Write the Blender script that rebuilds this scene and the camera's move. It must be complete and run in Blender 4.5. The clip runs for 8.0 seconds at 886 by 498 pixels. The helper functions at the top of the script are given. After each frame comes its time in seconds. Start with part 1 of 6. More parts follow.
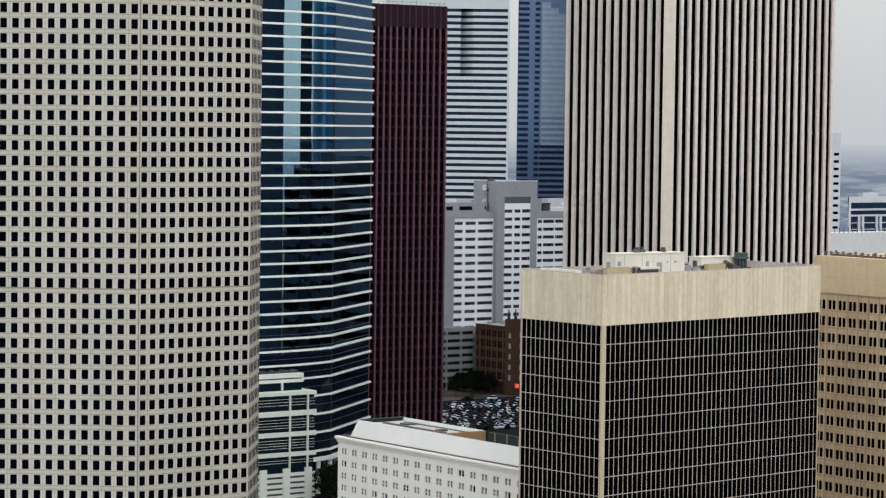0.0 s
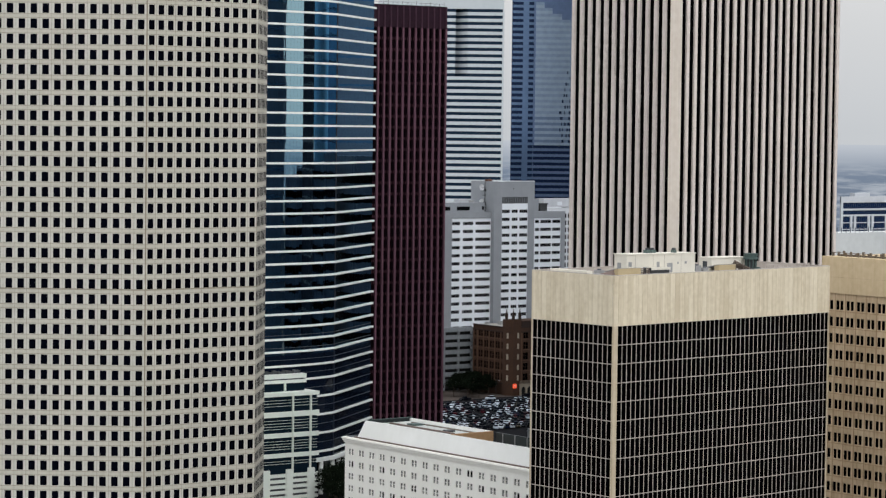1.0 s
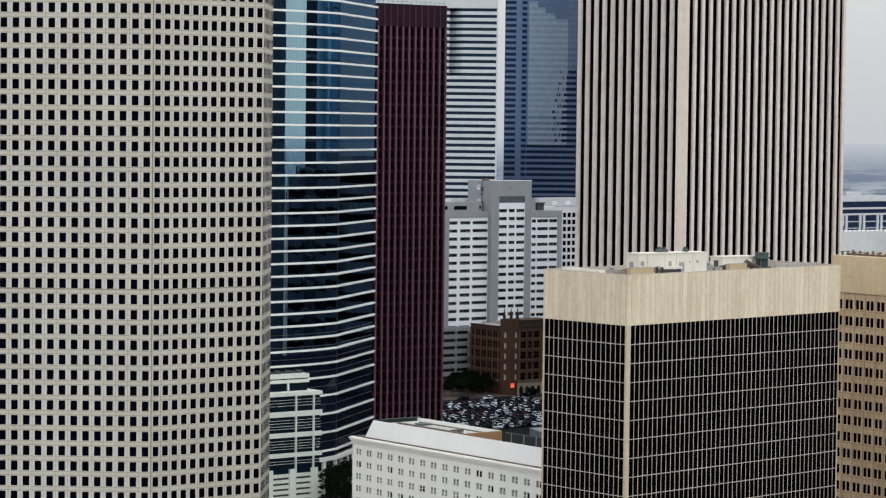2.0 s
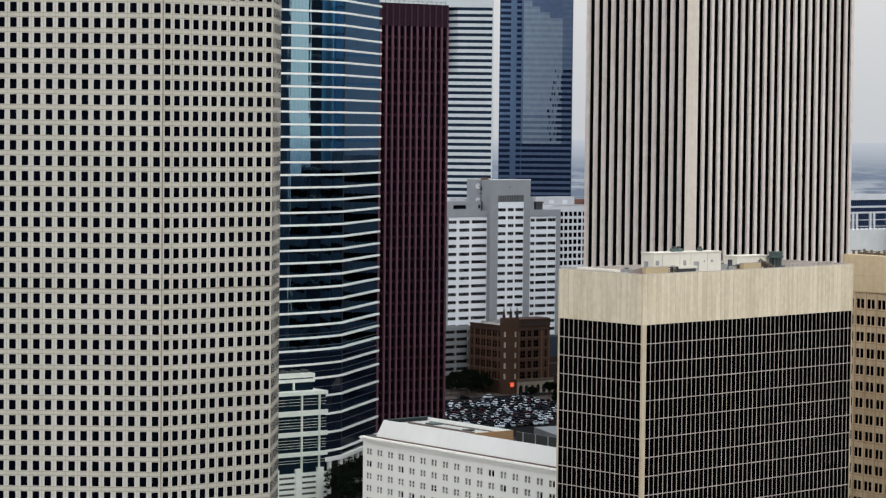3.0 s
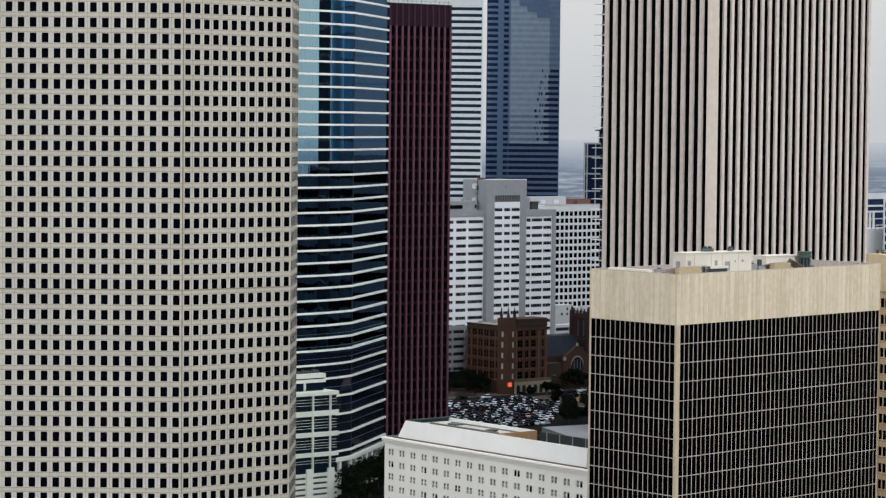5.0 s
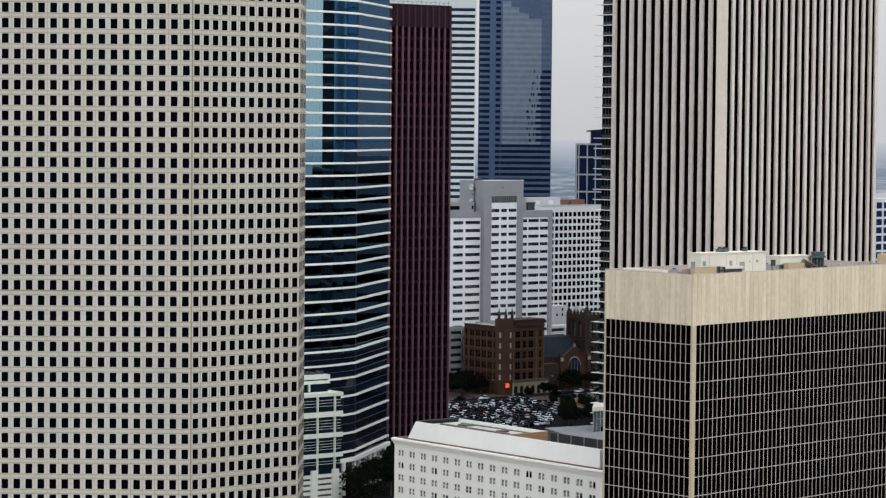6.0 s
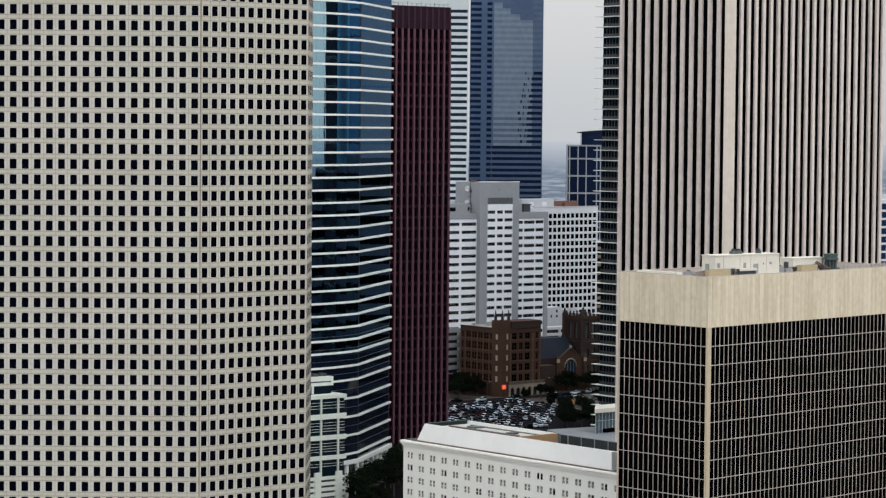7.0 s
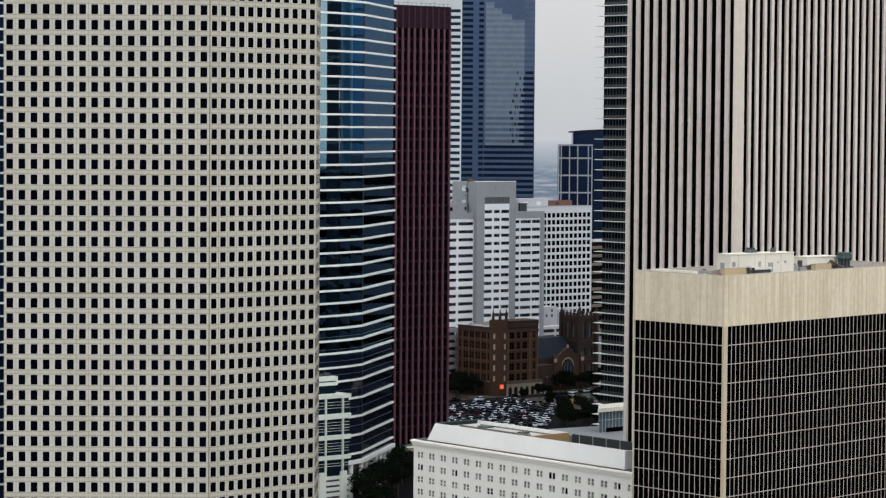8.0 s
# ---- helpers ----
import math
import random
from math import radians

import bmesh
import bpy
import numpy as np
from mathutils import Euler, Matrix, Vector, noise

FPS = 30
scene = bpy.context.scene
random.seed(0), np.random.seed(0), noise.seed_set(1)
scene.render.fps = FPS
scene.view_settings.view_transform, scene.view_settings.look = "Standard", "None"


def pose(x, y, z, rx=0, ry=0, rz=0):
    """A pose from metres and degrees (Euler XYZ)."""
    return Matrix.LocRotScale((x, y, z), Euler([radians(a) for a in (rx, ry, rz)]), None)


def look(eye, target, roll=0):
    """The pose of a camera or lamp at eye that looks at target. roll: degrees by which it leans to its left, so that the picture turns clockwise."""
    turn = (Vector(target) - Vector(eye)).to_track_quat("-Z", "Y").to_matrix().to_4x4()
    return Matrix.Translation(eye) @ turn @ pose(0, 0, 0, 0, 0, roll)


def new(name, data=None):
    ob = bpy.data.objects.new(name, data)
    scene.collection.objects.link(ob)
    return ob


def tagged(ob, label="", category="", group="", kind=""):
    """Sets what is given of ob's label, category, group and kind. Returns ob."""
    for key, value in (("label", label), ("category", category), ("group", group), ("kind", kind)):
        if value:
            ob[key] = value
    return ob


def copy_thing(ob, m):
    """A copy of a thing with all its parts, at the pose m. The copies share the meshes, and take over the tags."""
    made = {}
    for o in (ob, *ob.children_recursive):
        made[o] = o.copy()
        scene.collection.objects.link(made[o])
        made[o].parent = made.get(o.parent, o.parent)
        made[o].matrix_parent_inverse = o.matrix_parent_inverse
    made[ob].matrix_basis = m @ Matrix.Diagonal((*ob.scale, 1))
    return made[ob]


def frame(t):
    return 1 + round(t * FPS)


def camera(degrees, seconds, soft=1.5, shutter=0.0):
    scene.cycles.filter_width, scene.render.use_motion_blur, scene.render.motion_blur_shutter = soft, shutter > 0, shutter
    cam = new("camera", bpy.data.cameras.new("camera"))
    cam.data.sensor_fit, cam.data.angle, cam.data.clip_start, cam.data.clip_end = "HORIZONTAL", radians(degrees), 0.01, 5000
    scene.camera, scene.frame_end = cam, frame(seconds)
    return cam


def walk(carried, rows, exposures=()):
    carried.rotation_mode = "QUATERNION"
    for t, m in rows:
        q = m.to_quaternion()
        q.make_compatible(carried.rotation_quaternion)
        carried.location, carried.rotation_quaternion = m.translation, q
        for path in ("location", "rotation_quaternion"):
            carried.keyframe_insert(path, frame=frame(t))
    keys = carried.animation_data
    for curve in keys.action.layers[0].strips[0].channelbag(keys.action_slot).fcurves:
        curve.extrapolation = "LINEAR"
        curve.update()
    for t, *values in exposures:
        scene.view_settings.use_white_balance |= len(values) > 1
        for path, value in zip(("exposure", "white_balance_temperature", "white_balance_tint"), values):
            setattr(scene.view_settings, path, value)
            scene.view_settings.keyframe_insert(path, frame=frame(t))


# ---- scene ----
cam = camera(19.135, 8.0, soft=1.3)
PATH = [
    (0, (0.377, -0.915, 115.189), (1.569, 0.689, 115.096), 0.7),
    (0.5, (-1.784, 0.662, 115.278), (-0.588, 2.262, 115.185), 0.6),
    (1, (-4.009, 2.374, 115.302), (-2.808, 3.971, 115.209), 0.7),
    (1.5, (-5.898, 4.711, 115.157), (-4.692, 6.304, 115.064), 0.7),
    (3, (-13.129, 10.85, 115.268), (-11.909, 12.432, 115.174), 0.6),
    (3.5, (-15.793, 12.965, 115.275), (-14.568, 14.543, 115.181), 0.6),
    (4, (-18.501, 15.318, 115.135), (-17.271, 16.892, 115.041), 0.6),
    (4.5, (-21.161, 17.811, 115.262), (-19.925, 19.381, 115.168), 0.6),
    (6, (-29.29, 25.137, 115.055), (-28.037, 26.693, 114.962), 0.5),
    (6.5, (-31.623, 27.879, 115.075), (-30.364, 29.43, 114.983), 0.5),
    (7, (-34.745, 30.06, 115.191), (-33.48, 31.606, 115.099), 0.5),
    (7.5, (-37.687, 32.48, 115.166), (-36.415, 34.021, 115.073), 0.5),
    (8, (-40.068, 35.151, 115.01), (-38.791, 36.688, 114.918), 0.4),
]
walk(cam, [(t, look(eye, target, roll)) for t, eye, target, roll in PATH])

# ---- world and light ----
world = bpy.data.worlds.new("overcast_world")
scene.world = world
world.use_nodes = True
wn, wl = world.node_tree.nodes, world.node_tree.links
wn.clear()
w_out = wn.new("ShaderNodeOutputWorld")
w_bg = wn.new("ShaderNodeBackground")
w_sky = wn.new("ShaderNodeTexSky")
w_sky.sky_type = "NISHITA"
w_sky.sun_disc = False
w_sky.sun_elevation = radians(48)
w_sky.sun_rotation = radians(193)
w_sky.air_density, w_sky.dust_density, w_sky.ozone_density = 1.0, 6.0, 1.0
w_hs = wn.new("ShaderNodeHueSaturation")
w_hs.inputs["Saturation"].default_value = 0.25
w_co = wn.new("ShaderNodeTexCoord")
w_sep = wn.new("ShaderNodeSeparateXYZ")
w_ramp = wn.new("ShaderNodeValToRGB")
w_ramp.color_ramp.elements[0].position = 0.0
w_ramp.color_ramp.elements[0].color = (0.66, 0.687, 0.718, 1)
w_ramp.color_ramp.elements[1].position = 1.0
w_ramp.color_ramp.elements[1].color = (1.86, 1.93, 2.03, 1)
high = w_ramp.color_ramp.elements.new(0.35)
high.color = (1.10, 1.14, 1.20, 1)
mid = w_ramp.color_ramp.elements.new(0.05)
mid.color = (0.795, 0.805, 0.815, 1)
w_mix = wn.new("ShaderNodeMixRGB")
w_mix.inputs[0].default_value = 0.85
w_gain = wn.new("ShaderNodeMixRGB")
w_gain.blend_type = "MULTIPLY"
w_gain.inputs[0].default_value = 1.0
w_gain.inputs[2].default_value = (0.1, 0.1, 0.1, 1)
w_cloud = wn.new("ShaderNodeTexNoise")
w_cloud.inputs["Scale"].default_value = 5.0
w_cloud.inputs["Detail"].default_value = 5.0
w_soft = wn.new("ShaderNodeMapRange")
w_soft.inputs[3].default_value, w_soft.inputs[4].default_value = 0.88, 1.10
w_mul = wn.new("ShaderNodeMixRGB")
w_mul.blend_type = "MULTIPLY"
w_mul.inputs[0].default_value = 1.0
wl.new(w_sky.outputs[0], w_hs.inputs["Color"])
wl.new(w_hs.outputs[0], w_gain.inputs[1])
wl.new(w_co.outputs["Generated"], w_sep.inputs[0])
wl.new(w_sep.outputs["Z"], w_ramp.inputs[0])
wl.new(w_gain.outputs[0], w_mix.inputs[1])
wl.new(w_ramp.outputs[0], w_mix.inputs[2])
wl.new(w_co.outputs["Generated"], w_cloud.inputs["Vector"])
wl.new(w_cloud.outputs[0], w_soft.inputs[0])
wl.new(w_mix.outputs[0], w_mul.inputs[1])
wl.new(w_soft.outputs[0], w_mul.inputs[2])
wl.new(w_mul.outputs[0], w_bg.inputs["Color"])
w_bg.inputs["Strength"].default_value = 1.0
wl.new(w_bg.outputs[0], w_out.inputs[0])

sun = new("sun", bpy.data.lights.new("sun", "SUN"))
sun.data.energy = 0.8
sun.data.angle = radians(40)
sun.data.color = (0.975, 0.99, 1.0)
sun.matrix_world = look((70, -200, 300), (180, 255, 0))

# ---- materials ----


def surf(name, a, b, rough=0.8, metal=0.0, fine=1.2, broad=0.08, streak=0.0, bump=0.1, spec=0.4, vary=0.0, coat=0.0):
    """A surface between the colours a and b: fine grain, broad stains, vertical rain streaks."""
    m = bpy.data.materials.new(name)
    m.use_nodes = True
    n, l = m.node_tree.nodes, m.node_tree.links
    p = n["Principled BSDF"]
    co = n.new("ShaderNodeTexCoord")
    n1 = n.new("ShaderNodeTexNoise")
    n1.inputs["Scale"].default_value = fine
    n1.inputs["Detail"].default_value = 5
    n2 = n.new("ShaderNodeTexNoise")
    n2.inputs["Scale"].default_value = broad
    n2.inputs["Detail"].default_value = 4
    where = co.outputs["Object"]
    if vary:
        shift_by = n.new("ShaderNodeObjectInfo")
        far_off = n.new("ShaderNodeMath")
        far_off.operation = "MULTIPLY"
        far_off.inputs[1].default_value = 173.0
        moved = n.new("ShaderNodeVectorMath")
        moved.operation = "ADD"
        l.new(shift_by.outputs["Random"], far_off.inputs[0])
        l.new(co.outputs["Object"], moved.inputs[0])
        l.new(far_off.outputs[0], moved.inputs[1])
        where = moved.outputs[0]
    l.new(where, n1.inputs["Vector"])
    l.new(where, n2.inputs["Vector"])
    add = n.new("ShaderNodeMath")
    add.operation = "ADD"
    l.new(n1.outputs[0], add.inputs[0])
    l.new(n2.outputs[0], add.inputs[1])
    last = add
    if streak:
        mp = n.new("ShaderNodeMapping")
        mp.inputs["Scale"].default_value = (1.6, 1.6, 0.04)
        n3 = n.new("ShaderNodeTexNoise")
        n3.inputs["Scale"].default_value = 1.0
        n3.inputs["Detail"].default_value = 3
        l.new(where, mp.inputs[0])
        l.new(mp.outputs[0], n3.inputs["Vector"])
        ms = n.new("ShaderNodeMath")
        ms.operation = "MULTIPLY_ADD"
        ms.inputs[1].default_value = streak
        l.new(n3.outputs[0], ms.inputs[0])
        l.new(add.outputs[0], ms.inputs[2])
        last = ms
    if vary:
        oi = n.new("ShaderNodeObjectInfo")
        mv = n.new("ShaderNodeMath")
        mv.operation = "MULTIPLY_ADD"
        mv.inputs[1].default_value = vary
        l.new(oi.outputs["Random"], mv.inputs[0])
        l.new(last.outputs[0], mv.inputs[2])
        last = mv
    mr = n.new("ShaderNodeMapRange")
    c = 1.0 + streak * 0.5 + vary * 0.5
    mr.inputs[1].default_value, mr.inputs[2].default_value = c - 0.35, c + 0.35
    l.new(last.outputs[0], mr.inputs[0])
    mx = n.new("ShaderNodeMixRGB")
    mx.inputs[1].default_value = (*a, 1)
    mx.inputs[2].default_value = (*b, 1)
    l.new(mr.outputs[0], mx.inputs[0])
    l.new(mx.outputs[0], p.inputs["Base Color"])
    p.inputs["Roughness"].default_value = rough
    p.inputs["Metallic"].default_value = metal
    p.inputs["Specular IOR Level"].default_value = spec
    if coat:
        p.inputs["Coat Weight"].default_value = coat
    if bump:
        bp = n.new("ShaderNodeBump")
        bp.inputs["Strength"].default_value = bump
        bp.inputs["Distance"].default_value = 0.05
        l.new(n1.outputs[0], bp.inputs["Height"])
        l.new(bp.outputs[0], p.inputs["Normal"])
    return m


def glass(name, col, rough=0.06, metal=0.0, spec=0.5, wave=0.0, vary=0.0):
    """Facade glass: dark behind, mirror-like in front, slightly uneven from pane to pane."""
    m = bpy.data.materials.new(name)
    m.use_nodes = True
    n, l = m.node_tree.nodes, m.node_tree.links
    p = n["Principled BSDF"]
    p.inputs["Roughness"].default_value = rough
    p.inputs["Metallic"].default_value = metal
    p.inputs["Specular IOR Level"].default_value = spec
    p.inputs["Specular Tint"].default_value = (0.35, 0.42, 0.5, 1)
    co = n.new("ShaderNodeTexCoord")
    nz = n.new("ShaderNodeTexNoise")
    nz.inputs["Scale"].default_value = 0.35
    nz.inputs["Detail"].default_value = 3
    l.new(co.outputs["Object"], nz.inputs["Vector"])
    src = nz
    if vary:
        oi = n.new("ShaderNodeObjectInfo")
        mm = n.new("ShaderNodeMath")
        mm.operation = "MULTIPLY"
        l.new(oi.outputs["Random"], mm.inputs[0])
        l.new(nz.outputs[0], mm.inputs[1])
        src = mm
    mx = n.new("ShaderNodeMixRGB")
    mx.inputs[1].default_value = (*col, 1)
    mx.inputs[2].default_value = (*[min(1, c * (1.5 + vary)) for c in col], 1)
    l.new(src.outputs[0], mx.inputs[0])
    l.new(mx.outputs[0], p.inputs["Base Color"])
    if wave:
        bp = n.new("ShaderNodeBump")
        bp.inputs["Strength"].default_value = wave
        bp.inputs["Distance"].default_value = 0.03
        n4 = n.new("ShaderNodeTexNoise")
        n4.inputs["Scale"].default_value = 0.5
        l.new(co.outputs["Object"], n4.inputs["Vector"])
        l.new(n4.outputs[0], bp.inputs["Height"])
        l.new(bp.outputs[0], p.inputs["Normal"])
    return m


def mirror_glass(name, col):
    """Silvered curtain-wall glass, rippled from pane to pane so that what it mirrors breaks into upright streaks."""
    m = bpy.data.materials.new(name)
    m.use_nodes = True
    n, l = m.node_tree.nodes, m.node_tree.links
    p = n["Principled BSDF"]
    p.inputs["Base Color"].default_value = (*col, 1)
    p.inputs["Metallic"].default_value = 1.0
    p.inputs["Roughness"].default_value = 0.02
    co = n.new("ShaderNodeTexCoord")
    last = None
    for scale, strength in (((0.55, 0.55, 0.05), 0.16), ((0.25, 0.25, 0.6), 0.07)):
        mp = n.new("ShaderNodeMapping")
        mp.inputs["Scale"].default_value = scale
        nz = n.new("ShaderNodeTexNoise")
        nz.inputs["Scale"].default_value = 1.0
        nz.inputs["Detail"].default_value = 2
        bp = n.new("ShaderNodeBump")
        bp.inputs["Strength"].default_value = strength
        bp.inputs["Distance"].default_value = 0.05
        l.new(co.outputs["Object"], mp.inputs[0])
        l.new(mp.outputs[0], nz.inputs["Vector"])
        l.new(nz.outputs[0], bp.inputs["Height"])
        if last is not None:
            l.new(last.outputs[0], bp.inputs["Normal"])
        last = bp
    l.new(last.outputs[0], p.inputs["Normal"])
    return m


M = {}
M["precast"] = surf("precast_cream", (0.470, 0.446, 0.374), (0.570, 0.543, 0.466), 0.85, fine=0.9, streak=0.6)
M["precast_tan"] = surf("precast_tan", (0.252, 0.221, 0.165), (0.345, 0.311, 0.248), 0.85, fine=0.9, streak=0.7)
M["stained_joint"] = surf("rust_stained_sealant", (0.20, 0.155, 0.10), (0.40, 0.35, 0.27), 0.9, fine=0.5, streak=1.2)
M["precast_grey"] = surf("precast_grey", (0.518, 0.500, 0.446), (0.608, 0.589, 0.532), 0.85, fine=0.9, streak=0.6)
M["black_glass"] = glass("black_glass", (0.0009, 0.0012, 0.0032), 0.1, spec=0.025, vary=1.0)
M["dark_glass"] = glass("dark_glass", (0.0006, 0.0006, 0.0008), 0.12, spec=0.025)
M["blue_glass"] = mirror_glass("blue_mirror_glass", (0.33, 0.52, 0.60))
M["navy_glass"] = glass("navy_glass", (0.010, 0.018, 0.045), 0.08, metal=0.5, wave=0.1)
M["deep_blue_glass"] = glass("deep_blue_glass", (0.006, 0.016, 0.046), 0.1, spec=0.2)
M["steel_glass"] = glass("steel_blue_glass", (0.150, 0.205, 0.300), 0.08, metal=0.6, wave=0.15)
M["teal_glass"] = glass("teal_glass", (0.005, 0.011, 0.018), 0.08, spec=0.12, wave=0.2)
M["white_metal"] = surf("white_coated_metal", (0.84, 0.87, 0.83), (0.90, 0.92, 0.88), 0.45, fine=0.6, bump=0.02)
M["grey_mullion"] = surf("grey_mullion", (0.06, 0.07, 0.085), (0.09, 0.10, 0.12), 0.5, bump=0)
M["maroon"] = surf("maroon_granite", (0.027, 0.0110, 0.0155), (0.040, 0.0160, 0.0225), 0.5, fine=0.8, streak=0.3, spec=0.12)
M["maroon_fin"] = surf("maroon_fin", (0.120, 0.057, 0.078), (0.165, 0.079, 0.106), 0.5, fine=0.8, streak=0.5, spec=0.15)
M["maroon_glass"] = glass("maroon_tinted_glass", (0.004, 0.002, 0.003), 0.1, spec=0.05)
M["beige_cap"] = surf("beige_ribbed_concrete", (0.595, 0.505, 0.36), (0.76, 0.67, 0.51), 0.9, fine=0.8, streak=1.4, vary=0.3)
M["pier_tan"] = surf("tan_streaked_concrete", (0.47, 0.385, 0.265), (0.60, 0.51, 0.375), 0.9, fine=0.8, streak=1.4)
M["beige_fin"] = surf("beige_concrete_fin", (0.385, 0.336, 0.298), (0.49, 0.436, 0.392), 0.85, fine=0.8, streak=0.5)
M["pink_col"] = surf("pinkish_concrete", (0.60, 0.525, 0.483), (0.745, 0.665, 0.618), 0.85, fine=0.6, streak=0.8, vary=0.25)
M["pink_pier"] = surf("cream_concrete_pier", (0.62, 0.545, 0.47), (0.72, 0.655, 0.58), 0.85, fine=0.6, streak=0.8)
M["orange_stone"] = surf("ochre_precast", (0.47, 0.335, 0.20), (0.70, 0.54, 0.36), 0.88, fine=0.5, broad=0.15, streak=1.1)
M["rust_stone"] = surf("rust_stained_joint", (0.34, 0.21, 0.115), (0.48, 0.33, 0.20), 0.9, fine=0.8, streak=0.6)
M["orange_cap"] = surf("ochre_precast_cap", (0.60, 0.455, 0.265), (0.71, 0.56, 0.36), 0.88, fine=0.7, streak=0.9)
M["white_stucco"] = surf("white_stucco", (0.85, 0.835, 0.77), (0.90, 0.888, 0.83), 0.85, fine=0.9, streak=0.5)
M["white_roof"] = surf("white_roof_metal", (0.79, 0.79, 0.755), (0.855, 0.855, 0.825), 0.75, fine=0.3, streak=0.3, bump=0.02)
M["white_paint"] = surf("white_painted_panel", (0.80, 0.835, 0.875), (0.87, 0.90, 0.935), 0.7, fine=0.3, streak=0.3)
M["grey_panel"] = surf("grey_panel", (0.26, 0.275, 0.295), (0.31, 0.325, 0.345), 0.75, fine=0.3, streak=0.3)
M["grey_concrete"] = surf("grey_concrete", (0.26, 0.26, 0.26), (0.36, 0.36, 0.355), 0.9, fine=0.8, streak=0.6)
M["roof_grey"] = surf("roof_gravel", (0.28, 0.265, 0.24), (0.40, 0.38, 0.35), 0.95, fine=1.5, bump=0.3)
M["roof_dark"] = surf("dark_roof_membrane", (0.05, 0.055, 0.06), (0.09, 0.095, 0.10), 0.9, fine=0.8)
M["brown_brick"] = surf("brown_brick", (0.041, 0.0185, 0.0100), (0.072, 0.034, 0.0185), 0.9, fine=2.0, bump=0.3)
M["light_brick"] = surf("light_brown_brick", (0.085, 0.041, 0.022), (0.125, 0.064, 0.036), 0.9, fine=2.0, bump=0.3)
M["dark_brick"] = surf("dark_brick", (0.022, 0.0125, 0.0095), (0.040, 0.023, 0.017), 0.9, fine=2.0, bump=0.3)
M["limestone"] = surf("limestone_trim", (0.29, 0.25, 0.19), (0.38, 0.33, 0.26), 0.85, fine=1.5)
M["slate"] = surf("slate_roof", (0.007, 0.011, 0.019), (0.013, 0.019, 0.030), 0.7, fine=1.5, spec=0.1)
M["asphalt"] = surf("asphalt", (0.005, 0.005, 0.0065), (0.010, 0.010, 0.012), 0.95, fine=0.6, broad=0.03, bump=0.2, spec=0.05)
M["paving"] = surf("paving", (0.055, 0.044, 0.038), (0.10, 0.082, 0.071), 0.95, fine=0.7, broad=0.05, spec=0.1)
M["leaf"] = surf("leaf", (0.003, 0.0055, 0.003), (0.009, 0.0150, 0.007), 0.8, fine=2.5, broad=0.4, bump=0, spec=0.05)
M["bark"] = surf("bark", (0.06, 0.045, 0.035), (0.11, 0.085, 0.065), 0.95, fine=4, bump=0.4)
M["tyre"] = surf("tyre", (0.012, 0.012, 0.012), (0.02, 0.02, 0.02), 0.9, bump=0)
M["car_glass"] = glass("car_glass", (0.003, 0.004, 0.006), 0.1, spec=0.03)
M["metal_teal"] = surf("weathered_teal_metal", (0.04, 0.07, 0.066), (0.095, 0.135, 0.125), 0.6, fine=3)
M["tan_brick"] = surf("tan_block", (0.42, 0.33, 0.19), (0.52, 0.42, 0.26), 0.9, fine=2.0)
M["cream_panel"] = surf("cream_metal_panel", (0.66, 0.62, 0.53), (0.75, 0.71, 0.62), 0.6, fine=0.7, streak=0.4)
M["red_roof"] = surf("red_brown_block", (0.11, 0.05, 0.035), (0.15, 0.075, 0.055), 0.9, fine=1.5)
M["pale_wall"] = surf("pale_grey_wall", (0.50, 0.52, 0.55), (0.58, 0.60, 0.63), 0.75, fine=0.3, streak=0.3)
M["dull_stone"] = surf("dull_stone_trim", (0.12, 0.092, 0.068), (0.17, 0.135, 0.10), 0.9, fine=1.5)
M["crown"] = surf("maroon_crown", (0.019, 0.0082, 0.0140), (0.028, 0.0118, 0.0195), 0.6, fine=0.8, streak=0.3, spec=0.1)
M["crown_fin"] = surf("maroon_crown_fin", (0.044, 0.020, 0.031), (0.060, 0.027, 0.042), 0.6, fine=0.8, streak=0.3, spec=0.1)
M["band_wall"] = surf("grey_white_band", (0.50, 0.545, 0.565), (0.575, 0.615, 0.635), 0.75, fine=0.3, streak=0.3)
M["green_white"] = surf("green_white_metal", (0.74, 0.79, 0.72), (0.83, 0.87, 0.80), 0.5, fine=0.6, streak=0.4, bump=0.02)
M["dark_screen"] = surf("dark_teal_screen", (0.022, 0.030, 0.031), (0.034, 0.044, 0.045), 0.5, fine=0.5, streak=0.4)
M["pale_roof"] = surf("pale_roof_membrane", (0.42, 0.44, 0.42), (0.55, 0.56, 0.53), 0.9, fine=0.6, broad=0.12)
M["yellow_paint"] = surf("yellow_truck_paint", (0.45, 0.22, 0.03), (0.5, 0.26, 0.04), 0.35, bump=0)
M["dark_steel"] = surf("dark_painted_steel", (0.03, 0.032, 0.035), (0.05, 0.052, 0.055), 0.6, bump=0)
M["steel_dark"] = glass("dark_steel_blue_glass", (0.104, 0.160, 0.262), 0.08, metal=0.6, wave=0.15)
M["far_white"] = surf("weathered_white_wall", (0.36, 0.37, 0.39), (0.43, 0.44, 0.46), 0.8, fine=0.3, streak=0.5)
M["matt_dark"] = surf("matt_dark_window", (0.004, 0.004, 0.005), (0.008, 0.008, 0.009), 1.0, bump=0, spec=0.0)
M["smoked_glass"] = glass("smoked_curtain_glass", (0.0005, 0.0005, 0.0007), 0.1, spec=0.015, wave=0.3)
